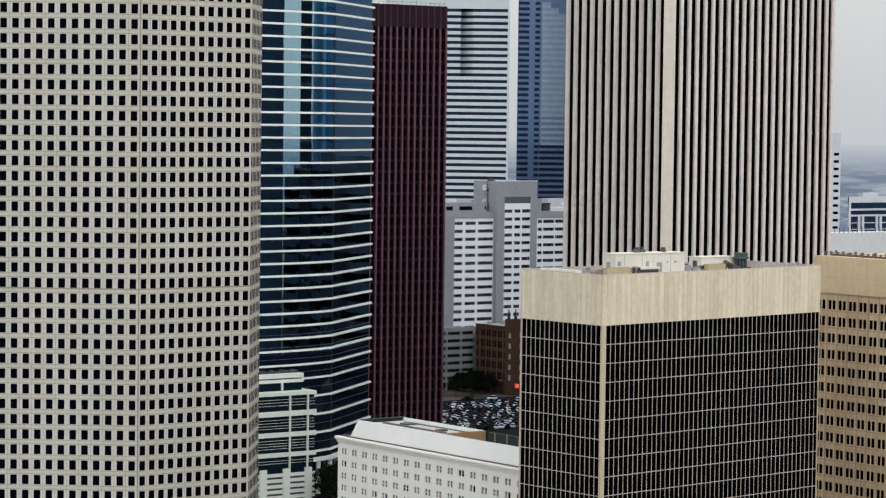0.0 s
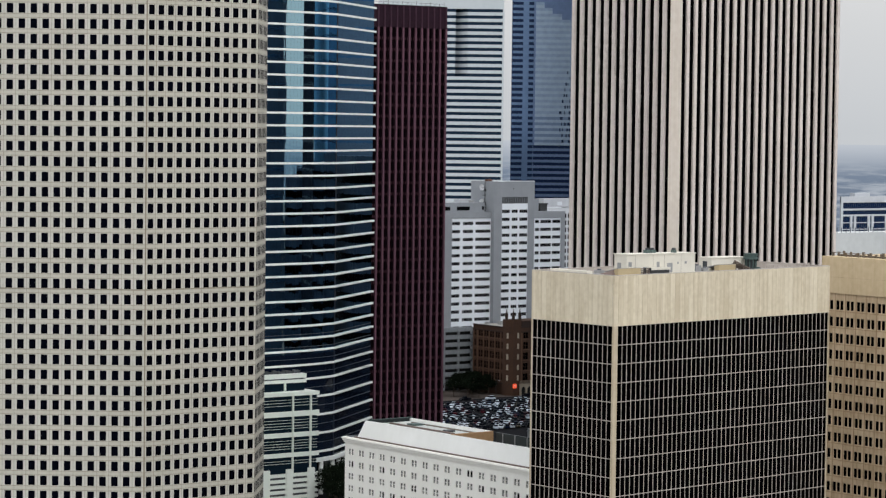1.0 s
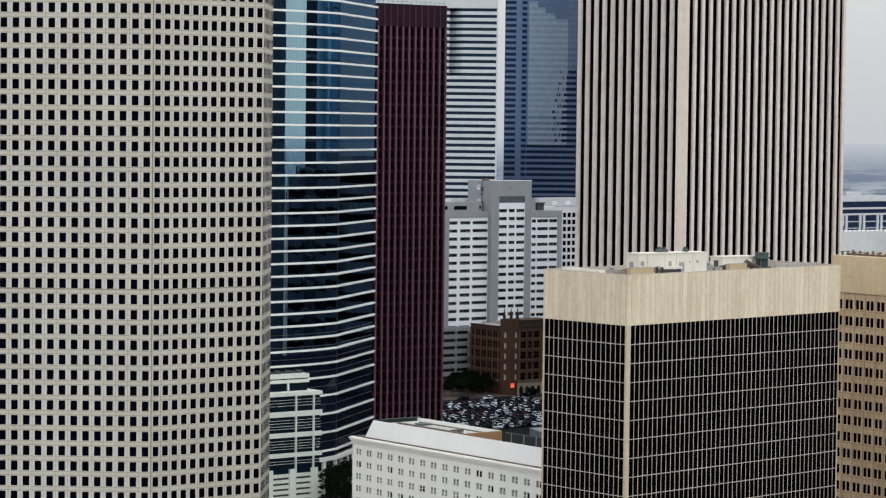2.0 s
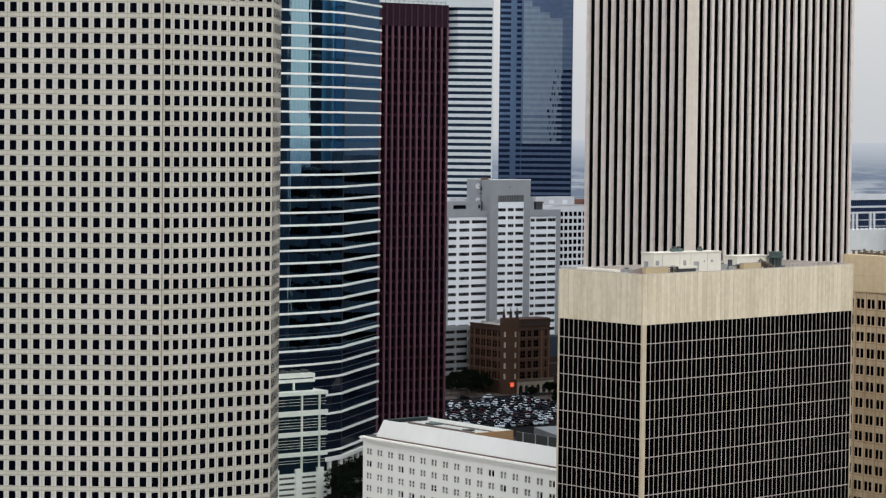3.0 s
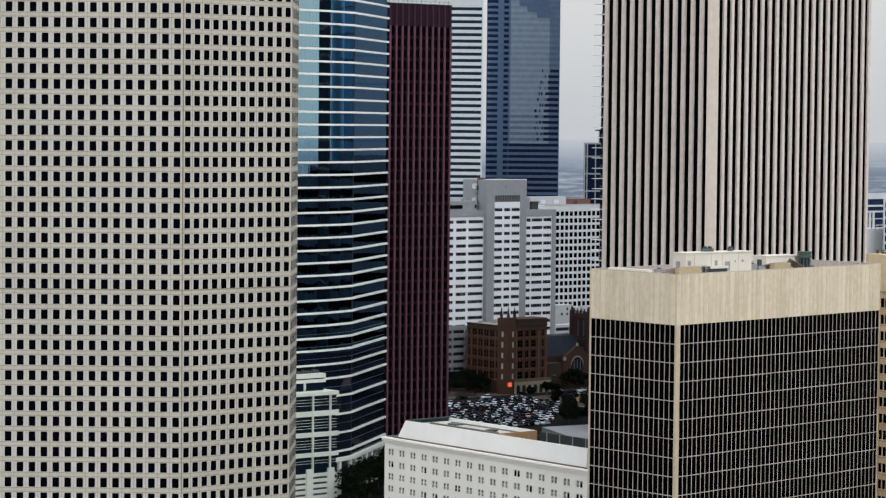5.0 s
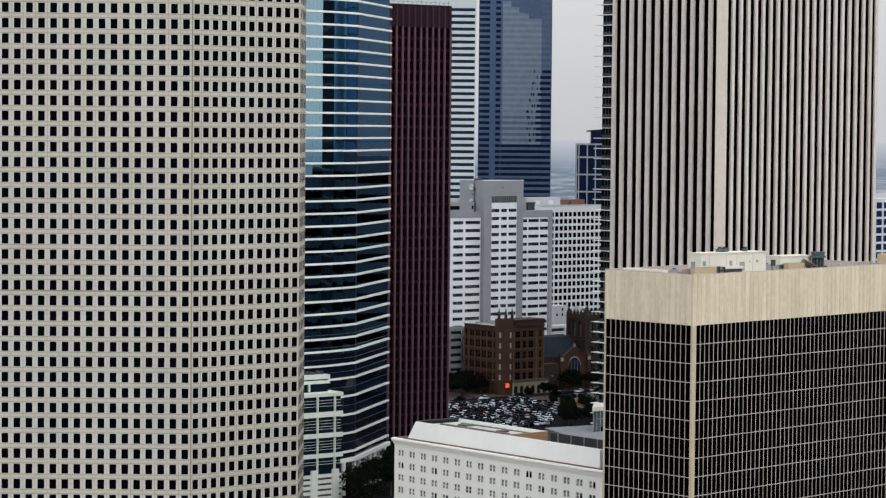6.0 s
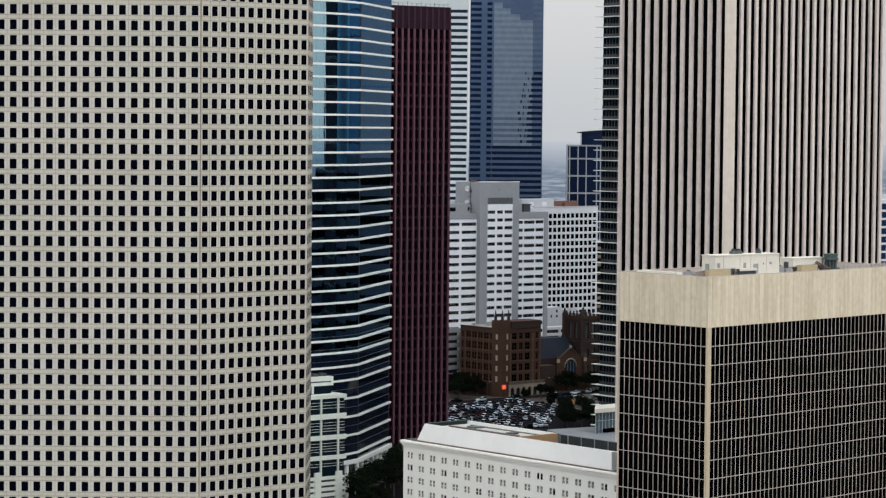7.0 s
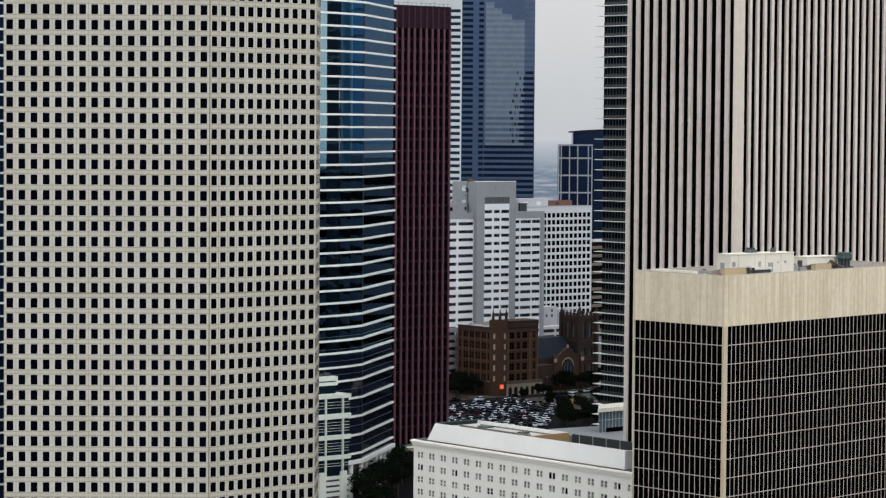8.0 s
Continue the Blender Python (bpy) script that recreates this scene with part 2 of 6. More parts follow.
M["pale_flat"] = surf("pale_neutral_wall", (0.52, 0.535, 0.53), (0.60, 0.615, 0.61), 0.8, fine=0.3, streak=0.3)
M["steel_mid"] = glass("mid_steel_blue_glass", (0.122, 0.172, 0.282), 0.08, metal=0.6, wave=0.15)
M["dish"] = surf("dish_white", (0.75, 0.76, 0.78), (0.82, 0.83, 0.84), 0.4, bump=0)

M["band_glass"] = glass("dark_navy_band_glass", (0.010, 0.020, 0.036), 0.1, spec=0.15)
M["garage_concrete"] = surf("weathered_garage_concrete", (0.19, 0.205, 0.22), (0.27, 0.285, 0.30), 0.9, fine=0.5, streak=0.9)
# tints of unseen added towers, chosen for their look mirrored in the curved glass
M["far_blue"] = glass("bright_blue_tower_glass", (0.19, 0.43, 0.68), 0.3, metal=1.0)
M["far_navy"] = glass("navy_tower_glass", (0.055, 0.14, 0.27), 0.3, metal=1.0)
M["far_grey"] = glass("grey_blue_tower_glass", (0.115, 0.16, 0.235), 0.3, metal=1.0)
M["dusk_blue"] = surf("dusky_blue_cladding", (0.026, 0.042, 0.074), (0.050, 0.074, 0.115), 0.6, fine=0.15, streak=0.8, bump=0, spec=0.1)
M["base_navy"] = glass("dark_navy_base_glass", (0.004, 0.007, 0.015), 0.05, spec=0.25, wave=0.2)
M["night_blue"] = surf("blue_black_cladding", (0.008, 0.012, 0.022), (0.014, 0.020, 0.034), 0.6, bump=0, spec=0.1)
M["old_gutter"] = surf("rusty_brown_gutter", (0.11, 0.075, 0.065), (0.19, 0.14, 0.12), 0.8, fine=1.5)
M["louvre_brown"] = surf("brown_grey_louvre", (0.042, 0.037, 0.035), (0.075, 0.067, 0.062), 0.7, fine=2.0, bump=0)
# paler tints that carry the painted reflection on the steel-blue tower
M["reflection_pale"] = glass("painted_reflection_glass", (0.275, 0.345, 0.425), 0.1, metal=0.6, wave=0.2)
M["reflection_dim"] = glass("painted_reflection_glass_dim", (0.215, 0.28, 0.37), 0.1, metal=0.6, wave=0.2)
M["rust_pipe"] = surf("rusty_roof_pipe", (0.10, 0.075, 0.06), (0.20, 0.16, 0.13), 0.8, fine=3.0)


def car_paint():
    m = bpy.data.materials.new("car_paint")
    m.use_nodes = True
    n, l = m.node_tree.nodes, m.node_tree.links
    oi = n.new("ShaderNodeObjectInfo")
    r = n.new("ShaderNodeValToRGB")
    r.color_ramp.interpolation = "CONSTANT"
    cols = [(0.0, (0.54, 0.60, 0.67)), (0.15, (0.004, 0.005, 0.008)), (0.50, (0.36, 0.41, 0.47)), (0.60, (0.010, 0.012, 0.016)),
            (0.74, (0.006, 0.012, 0.034)), (0.82, (0.050, 0.005, 0.009)), (0.87, (0.64, 0.69, 0.75)), (0.98, (0.06, 0.05, 0.035))]
    r.color_ramp.elements[0].color = (*cols[0][1], 1)
    r.color_ramp.elements[1].position = cols[1][0]
    r.color_ramp.elements[1].color = (*cols[1][1], 1)
    for pos, c in cols[2:]:
        r.color_ramp.elements.new(pos).color = (*c, 1)
    l.new(oi.outputs["Random"], r.inputs[0])
    p = n["Principled BSDF"]
    l.new(r.outputs[0], p.inputs["Base Color"])
    p.inputs["Roughness"].default_value = 0.45
    p.inputs["Specular IOR Level"].default_value = 0.03
    return m


M["car_paint"] = car_paint()


def glow(name, col, strength):
    m = bpy.data.materials.new(name)
    m.use_nodes = True
    p = m.node_tree.nodes["Principled BSDF"]
    p.inputs["Base Color"].default_value = (*col, 1)
    p.inputs["Emission Color"].default_value = (*col, 1)
    p.inputs["Emission Strength"].default_value = strength
    return m


M["red_sign"] = glow("red_lit_sign", (0.9, 0.09, 0.03), 0.9)

# ---- building helpers ----


class Face:
    """A vertical plane: u runs to the right as seen from outside, v up, n outwards."""

    def __init__(self, x0, y0, x1, y1):
        self.o = (x0, y0)
        self.length = math.hypot(x1 - x0, y1 - y0)
        self.d = ((x1 - x0) / self.length, (y1 - y0) / self.length)
        self.n = (self.d[1], -self.d[0])

    def at(self, u, v, n=0.0):
        return (self.o[0] + self.d[0] * u + self.n[0] * n, self.o[1] + self.d[1] * u + self.n[1] * n, v)

    def turn(self):
        return math.atan2(self.d[1], self.d[0])


class Geo:
    """Collects boxes, quads and prisms for one mesh."""

    def __init__(self):
        self.v, self.f, self.m = [], [], []

    def quad(self, a, b, c, d, mi=0):
        k = len(self.v)
        self.v += [a, b, c, d]
        self.f.append((k, k + 1, k + 2, k + 3))
        self.m.append(mi)

    def hexa(self, p, mi=0):
        """Eight corners: the lower four anticlockwise from above, then the upper four."""
        k = len(self.v)
        self.v += list(p)
        for q in ((3, 2, 1, 0), (4, 5, 6, 7), (0, 1, 5, 4), (1, 2, 6, 5), (2, 3, 7, 6), (3, 0, 4, 7)):
            self.f.append(tuple(k + i for i in q))
            self.m.append(mi)

    def box(self, x0, x1, y0, y1, z0, z1, mi=0):
        self.hexa([(x0, y0, z0), (x1, y0, z0), (x1, y1, z0), (x0, y1, z0), (x0, y0, z1), (x1, y0, z1), (x1, y1, z1), (x0, y1, z1)], mi)

    def fbox(self, F, u0, u1, v0, v1, n0, n1, mi=0):
        self.hexa([F.at(u0, v0, n1), F.at(u1, v0, n1), F.at(u1, v0, n0), F.at(u0, v0, n0),
                   F.at(u0, v1, n1), F.at(u1, v1, n1), F.at(u1, v1, n0), F.at(u0, v1, n0)], mi)

    def prism(self, poly, z0, z1, mi=0):
        """poly: the corners in order, either way round."""
        if sum(p[0] * q[1] - q[0] * p[1] for p, q in zip(poly, poly[1:] + poly[:1])) < 0:
            poly = poly[::-1]
        k, n = len(self.v), len(poly)
        self.v += [(x, y, z0) for x, y in poly] + [(x, y, z1) for x, y in poly]
        for i in range(n):
            j = (i + 1) % n
            self.f.append((k + i, k + j, k + n + j, k + n + i))
            self.m.append(mi)
        self.f.append(tuple(k + n + i for i in range(n)))
        self.f.append(tuple(k + n - 1 - i for i in range(n)))
        self.m += [mi, mi]

    def tube(self, cx, cy, z0, z1, r0, r1, n=12, mi=0):
        k = len(self.v)
        for z, r in ((z0, r0), (z1, r1)):
            self.v += [(cx + r * math.cos(2 * math.pi * i / n), cy + r * math.sin(2 * math.pi * i / n), z) for i in range(n)]
        for i in range(n):
            j = (i + 1) % n
            self.f.append((k + i, k + j, k + n + j, k + n + i))
            self.m.append(mi)
        self.f.append(tuple(k + n + i for i in range(n)))
        self.f.append(tuple(k + n - 1 - i for i in range(n)))
        self.m += [mi, mi]

    def mesh(self, name, mats, base=(0, 0, 0)):
        me = bpy.data.meshes.new(name)
        bx, by, bz = base
        me.from_pydata([(x - bx, y - by, z - bz) for x, y, z in self.v], [], self.f)
        for mt in mats:
            me.materials.append(mt)
        if len(mats) > 1:
            me.polygons.foreach_set("material_index", self.m)
        me.update()
        return me


def thing(name, x, y, label, category, group="", kind="", z=0.0):
    ob = new(name)
    ob.location = (x, y, z)
    return tagged(ob, label, category, group, kind)


def part(name, geo, mats, parent, label="", kind=""):
    """Links the geometry, given in world metres, as one mesh under its thing or part."""
    at = parent.matrix_basis.translation.copy()
    up = parent.parent
    while up is not None:
        at = at + up.matrix_basis.translation
        up = up.parent
    mats = mats if isinstance(mats, (list, tuple)) else [mats]
    ob = new(name, geo.mesh(name, mats, at))
    ob.parent = parent
    return tagged(ob, label, kind=kind)


def piece(name, mesh, parent, x, y, z, turn=0.0, label=""):
    """One of many alike pieces on a shared mesh."""
    ob = new(name, mesh)
    ob.parent = parent
    p = parent.location
    ob.location = (x - p.x, y - p.y, z - p.z)
    ob.rotation_euler = (0, 0, turn)
    return tagged(ob, label)


def punched(geo, F, us, vs, deep, mis=(0, 0, 0, 0)):
    """A wall with openings. us, vs: lists of (start, end) of the openings, first and last limits included as (None, start)...
    mis: material of piers beside openings, spandrels, crossings, reveals."""
    u_ends, v_ends = us, vs
    cu = [u_ends[0]] + [x for a, b in u_ends[1:-1] for x in (a, b)] + [u_ends[-1]]
    cv = [v_ends[0]] + [x for a, b in v_ends[1:-1] for x in (a, b)] + [v_ends[-1]]
    for i in range(len(cu) - 1):
        for j in range(len(cv) - 1):
            a, b, c, d = cu[i], cu[i + 1], cv[j], cv[j + 1]
            if i % 2 and j % 2:
                geo.quad(F.at(a, c), F.at(a, c, -deep), F.at(a, d, -deep), F.at(a, d), mis[3])
                geo.quad(F.at(b, c, -deep), F.at(b, c), F.at(b, d), F.at(b, d, -deep), mis[3])
                geo.quad(F.at(a, c), F.at(b, c), F.at(b, c, -deep), F.at(a, c, -deep), mis[3])
                geo.quad(F.at(a, d, -deep), F.at(b, d, -deep), F.at(b, d), F.at(a, d), mis[3])
            else:
                mi = mis[0] if j % 2 else (mis[1] if i % 2 else mis[2])
                geo.quad(F.at(a, c), F.at(b, c), F.at(b, d), F.at(a, d), mi)


def openings(first, pitch, size, count, start, end):
    return [start] + [(first + pitch * i, first + pitch * i + size) for i in range(count)] + [end]


def pane_mesh(name, w, h, mat, thick=0.06):
    g = Geo()
    g.box(-w / 2, w / 2, -thick / 2, thick / 2, 0, h)
    return g.mesh(name, [mat])


def panes(name, F, us, vs, inset, mesh_mat, parent, keep, rest_name="distant_panes"):
    """Window panes of a punched wall: those for which keep(u, v) holds as pieces, the rest as one part."""
    rest = Geo()
    shared = {}
    for a, b in us[1:-1]:
        for c, d in vs[1:-1]:
            if keep(a, c):
                key = (round(b - a, 2), round(d - c, 2))
                if key not in shared:
                    shared[key] = pane_mesh("pane", b - a + 0.02, d - c + 0.02, mesh_mat)
                x, y, z = F.at((a + b) / 2, c - 0.01, -inset)
                piece("pane", shared[key], parent, x, y, z, F.turn())
            else:
                rest.fbox(F, a - 0.01, b + 0.01, c - 0.01, d + 0.01, -inset - 0.06, -inset)
    if rest.v:
        part(rest_name, rest, mesh_mat, parent, kind="stuff")

# ---- ground and distance ----


def far_land():
    """Flat city country: asphalt and roofs near, woods further out."""
    m = bpy.data.materials.new("city_ground")
    m.use_nodes = True
    n, l = m.node_tree.nodes, m.node_tree.links
    p = n["Principled BSDF"]
    co = n.new("ShaderNodeTexCoord")
    a = n.new("ShaderNodeTexNoise")
    a.inputs["Scale"].default_value = 0.012
    a.inputs["Detail"].default_value = 8
    b = n.new("ShaderNodeTexVoronoi")
    b.inputs["Scale"].default_value = 0.025
    l.new(co.outputs["Object"], a.inputs["Vector"])
    l.new(co.outputs["Object"], b.inputs["Vector"])
    r = n.new("ShaderNodeValToRGB")
    r.color_ramp.elements[0].position = 0.40
    r.color_ramp.elements[0].color = (0.066, 0.064, 0.058, 1)
    r.color_ramp.elements[1].position = 0.62
    r.color_ramp.elements[1].color = (0.175, 0.168, 0.152, 1)
    l.new(a.outputs[0], r.inputs[0])
    mx = n.new("ShaderNodeMixRGB")
    mx.blend_type = "MULTIPLY"
    mx.inputs[0].default_value = 0.35
    l.new(r.outputs[0], mx.inputs[1])
    l.new(b.outputs["Color"], mx.inputs[2])
    l.new(mx.outputs[0], p.inputs["Base Color"])
    p.inputs["Roughness"].default_value = 0.95
    return m


g = Geo()
RINGS = (0, 300, 700, 1200, 2000, 3200, 4880)
for k in range(len(RINGS) - 1):
    for i in range(48):
        a0, a1 = 2 * math.pi * i / 48, 2 * math.pi * (i + 1) / 48
        r0, r1 = RINGS[k], RINGS[k + 1]
        g.quad((r0 * math.cos(a0), r0 * math.sin(a0), 0), (r1 * math.cos(a0), r1 * math.sin(a0), 0),
               (r1 * math.cos(a1), r1 * math.sin(a1), 0), (r0 * math.cos(a1), r0 * math.sin(a1), 0))
ground = tagged(new("ground", g.mesh("ground", [far_land()])), "flat grey and green city ground reaching the horizon", "ground", kind="structure")


def haze_land():
    """The misty woods and fields beyond the last ground; haze painted into the glow, fading into the cloud."""
    m = bpy.data.materials.new("hazy_distance")
    m.use_nodes = True
    n, l = m.node_tree.nodes, m.node_tree.links
    n.clear()
    out = n.new("ShaderNodeOutputMaterial")
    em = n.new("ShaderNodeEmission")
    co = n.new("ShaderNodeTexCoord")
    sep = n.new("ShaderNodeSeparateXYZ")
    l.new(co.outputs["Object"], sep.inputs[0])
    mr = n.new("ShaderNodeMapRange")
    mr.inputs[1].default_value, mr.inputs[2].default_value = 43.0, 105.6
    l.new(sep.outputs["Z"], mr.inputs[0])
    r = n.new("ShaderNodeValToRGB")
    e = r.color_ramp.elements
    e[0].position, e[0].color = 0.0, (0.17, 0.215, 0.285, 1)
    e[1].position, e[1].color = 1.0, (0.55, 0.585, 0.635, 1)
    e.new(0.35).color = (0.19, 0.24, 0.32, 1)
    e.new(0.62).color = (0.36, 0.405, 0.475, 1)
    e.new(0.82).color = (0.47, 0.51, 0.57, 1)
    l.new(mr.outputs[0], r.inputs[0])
    mp = n.new("ShaderNodeMapping")
    mp.inputs["Scale"].default_value = (0.022, 0.022, 0.24)
    l.new(co.outputs["Object"], mp.inputs[0])
    nz = n.new("ShaderNodeTexNoise")
    nz.inputs["Scale"].default_value = 1.0
    nz.inputs["Detail"].default_value = 7
    nz.inputs["Roughness"].default_value = 0.6
    l.new(mp.outputs[0], nz.inputs["Vector"])
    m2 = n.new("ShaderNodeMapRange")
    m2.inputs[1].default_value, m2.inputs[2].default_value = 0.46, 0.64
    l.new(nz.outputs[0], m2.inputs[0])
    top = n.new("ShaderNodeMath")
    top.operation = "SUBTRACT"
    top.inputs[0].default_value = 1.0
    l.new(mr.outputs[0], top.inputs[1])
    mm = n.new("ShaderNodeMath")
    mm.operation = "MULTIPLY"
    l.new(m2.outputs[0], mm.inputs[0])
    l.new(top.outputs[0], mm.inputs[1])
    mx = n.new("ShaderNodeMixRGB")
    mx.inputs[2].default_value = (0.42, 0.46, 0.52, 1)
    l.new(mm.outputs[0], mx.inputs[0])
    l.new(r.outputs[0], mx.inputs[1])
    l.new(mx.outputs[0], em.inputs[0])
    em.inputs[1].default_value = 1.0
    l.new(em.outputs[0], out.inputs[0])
    return m


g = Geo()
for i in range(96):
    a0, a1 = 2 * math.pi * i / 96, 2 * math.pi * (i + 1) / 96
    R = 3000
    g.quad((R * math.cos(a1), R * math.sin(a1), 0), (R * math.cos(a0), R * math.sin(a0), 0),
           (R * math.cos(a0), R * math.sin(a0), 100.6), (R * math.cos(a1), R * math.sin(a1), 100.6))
tagged(new("backdrop", g.mesh("backdrop", [haze_land()])), "glowing backdrop of blue-grey wooded plain, painted haze fading into low cloud", "distance", kind="structure")

# streets of the grid, between the blocks
g = Geo()
for x0, x1 in ((321, 333), (422, 436), (596, 610), (688, 690)):
    g.box(x0, x1, 380, 560, 0.004, 0.03)
g.box(596, 780, 873, 882, 0.004, 0.03)
g.box(500, 596, 735, 765, 0.004, 0.03)
g.box(455, 560, 700, 735, 0.004, 0.03)
# hidden asphalt added to darken the ground mirrored in the curved glass
g.box(597, 690, 700, 761, 0.004, 0.03)
g.box(437, 530, 640, 700, 0.004, 0.03)
tagged(new("road", g.mesh("road", [M["asphalt"]])), "dark grey asphalt city streets", "road", kind="structure")

# ---- square-windowed tower ----


def square_window_tower():
    ca, sa = math.cos(radians(38.5)), math.sin(radians(38.5))
    corner = (334.1, 576.8)
    left = (corner[0] - ca * 51.2, corner[1] + sa * 51.2)
    right = (367.3, 576.8)
    back = (380.3, 592.4)
    TOP = 197.0
    t = thing("office_tower", 340, 600, "cream precast tower with rows of small square windows", "office tower")
    FA, FB, FC = Face(*left, *corner), Face(*corner, *right), Face(*right, *back)
    pitch, z0 = 3.852, 102.67 - 2.38
    floors = [z0 + pitch * k for k in range(-25, 24)]
    vs = [0.0] + [(z, z + 2.42) for z in floors if z > 2] + [TOP]
    mats = [M["precast_grey"], M["precast"], M["precast_tan"], M["precast_grey"]]
    spans = []
    for F, n, name in ((FA, 17, "wall_face"), (FB, 12, "wall_face"), (FC, 7, "wall_face")):
        p = F.length / n
        half = 1.05 if F is FC else 0.84
        us = openings(p / 2 - half, p, 2 * half, n, 0.0, F.length)
        g = Geo()
        punched(g, F, us, vs, 0.03 if F is FC else 0.09, (0, 1, 1, 3))
        # raised spandrel courses and panel joints
        for z in floors:
            if z > 4:
                for lo, hi in ((0.27, 0.15), (1.26, 1.14)):
                    s = Geo()
                    s.fbox(F, 0.0, F.length, z - lo, z - hi, -0.02, 0.012 if F is FC else 0.035)
                    part("string_course", s, M["precast_tan"], t)
        for k in range(0 if F is FC else n + 1):
            s = Geo()
            s.fbox(F, min(max(p * k - 0.045, 0), F.length - 0.09), min(max(p * k + 0.045, 0.09), F.length), 0, TOP, -0.02, 0.02)
            part("panel_joint", s, M["precast_tan"], t)
        part(name, g, mats, t)
        spans.append((F, us))
    for F, us in spans[:2]:
        panes("pane", F, us, vs, 0.07, M["black_glass"], t, lambda u, v: 88 < v < 131 and F is FB or 96 < v < 131 and F is FA)
    # the oblique face gets matt dark panes in place of a dark reflection
    F, us = spans[2]
    panes("pane", F, us, vs, 0.02, M["matt_dark"], t, lambda u, v: False)
    for F in (FA, FB, FC):
        g = Geo()
        g.fbox(F, 0.0, F.length, 73.0, 73.35, -0.02, 0.06)
        part("floor_ledge", g, M["precast_tan"], t)
    # rust-stained joints at the corner of the two faces
    for F, a, b in ((FA, FA.length - 0.16, FA.length - 0.04), (FB, 0.05, 0.17), (FB, 2.72, 2.82), (FA, FA.length - 3.05, FA.length - 2.96)):
        g = Geo()
        g.fbox(F, a, b, 0, TOP, -0.02, 0.028)
        part("stained_joint", g, M["stained_joint"], t)
    # plain rear faces and roof
    g = Geo()
    rear = (left[0] + sa * 46, left[1] + ca * 46)
    inner = (374, 616)
    for a, b in ((back, inner), (inner, rear), (rear, left)):
        F = Face(*a, *b)
        g.quad(F.at(0, 0), F.at(F.length, 0), F.at(F.length, TOP), F.at(0, TOP), 0)
    part("rear_wall", g, M["precast"], t)
    g = Geo()
    g.prism([left, corner, right, back, inner, rear], TOP - 0.6, TOP - 0.1)
    part("roof", g, M["roof_grey"], t)


square_window_tower()

# ---- curved blue glass tower ----


def smooth_path(pts, steps=6):
    out = []
    for i in range(len(pts) - 1):
        p0, p1, p2, p3 = pts[max(i - 1, 0)], pts[i], pts[i + 1], pts[min(i + 2, len(pts) - 1)]
        for k in range(steps):
            s = k / steps
            out.append(tuple(0.5 * (2 * b + (c - a) * s + (2 * a - 5 * b + 4 * c - d) * s * s + (3 * b - a - 3 * c + d) * s ** 3)
                             for a, b, c, d in zip(p0, p1, p2, p3)))
    return out + [pts[-1]]


def offset_path(path, d):
    out = []
    for i, (x, y) in enumerate(path):
        a, b = path[max(i - 1, 0)], path[min(i + 1, len(path) - 1)]
        L = math.hypot(b[0] - a[0], b[1] - a[1])
        out.append((x + (b[1] - a[1]) / L * d, y - (b[0] - a[0]) / L * d))
    return out


def slab(g, path, n0, n1, z0, z1, mi=0):
    """A band that follows a plan line, between two offsets from it, as one closed strip."""
    a, b = offset_path(path, n0), offset_path(path, n1)
    k, n = len(g.v), len(path)
    for i in range(n):
        g.v += [(*b[i], z0), (*b[i], z1), (*a[i], z1), (*a[i], z0)]
    for i in range(n - 1):
        p, q = k + 4 * i, k + 4 * i + 4
        for s in range(4):
            r = (s + 1) % 4
            g.f.append((p + s, q + s, q + r, p + r))
            g.m.append(mi)
    g.f += [(k, k + 1, k + 2, k + 3), (k + 4 * n - 1, k + 4 * n - 2, k + 4 * n - 3, k + 4 * n - 4)]
    g.m += [mi, mi]


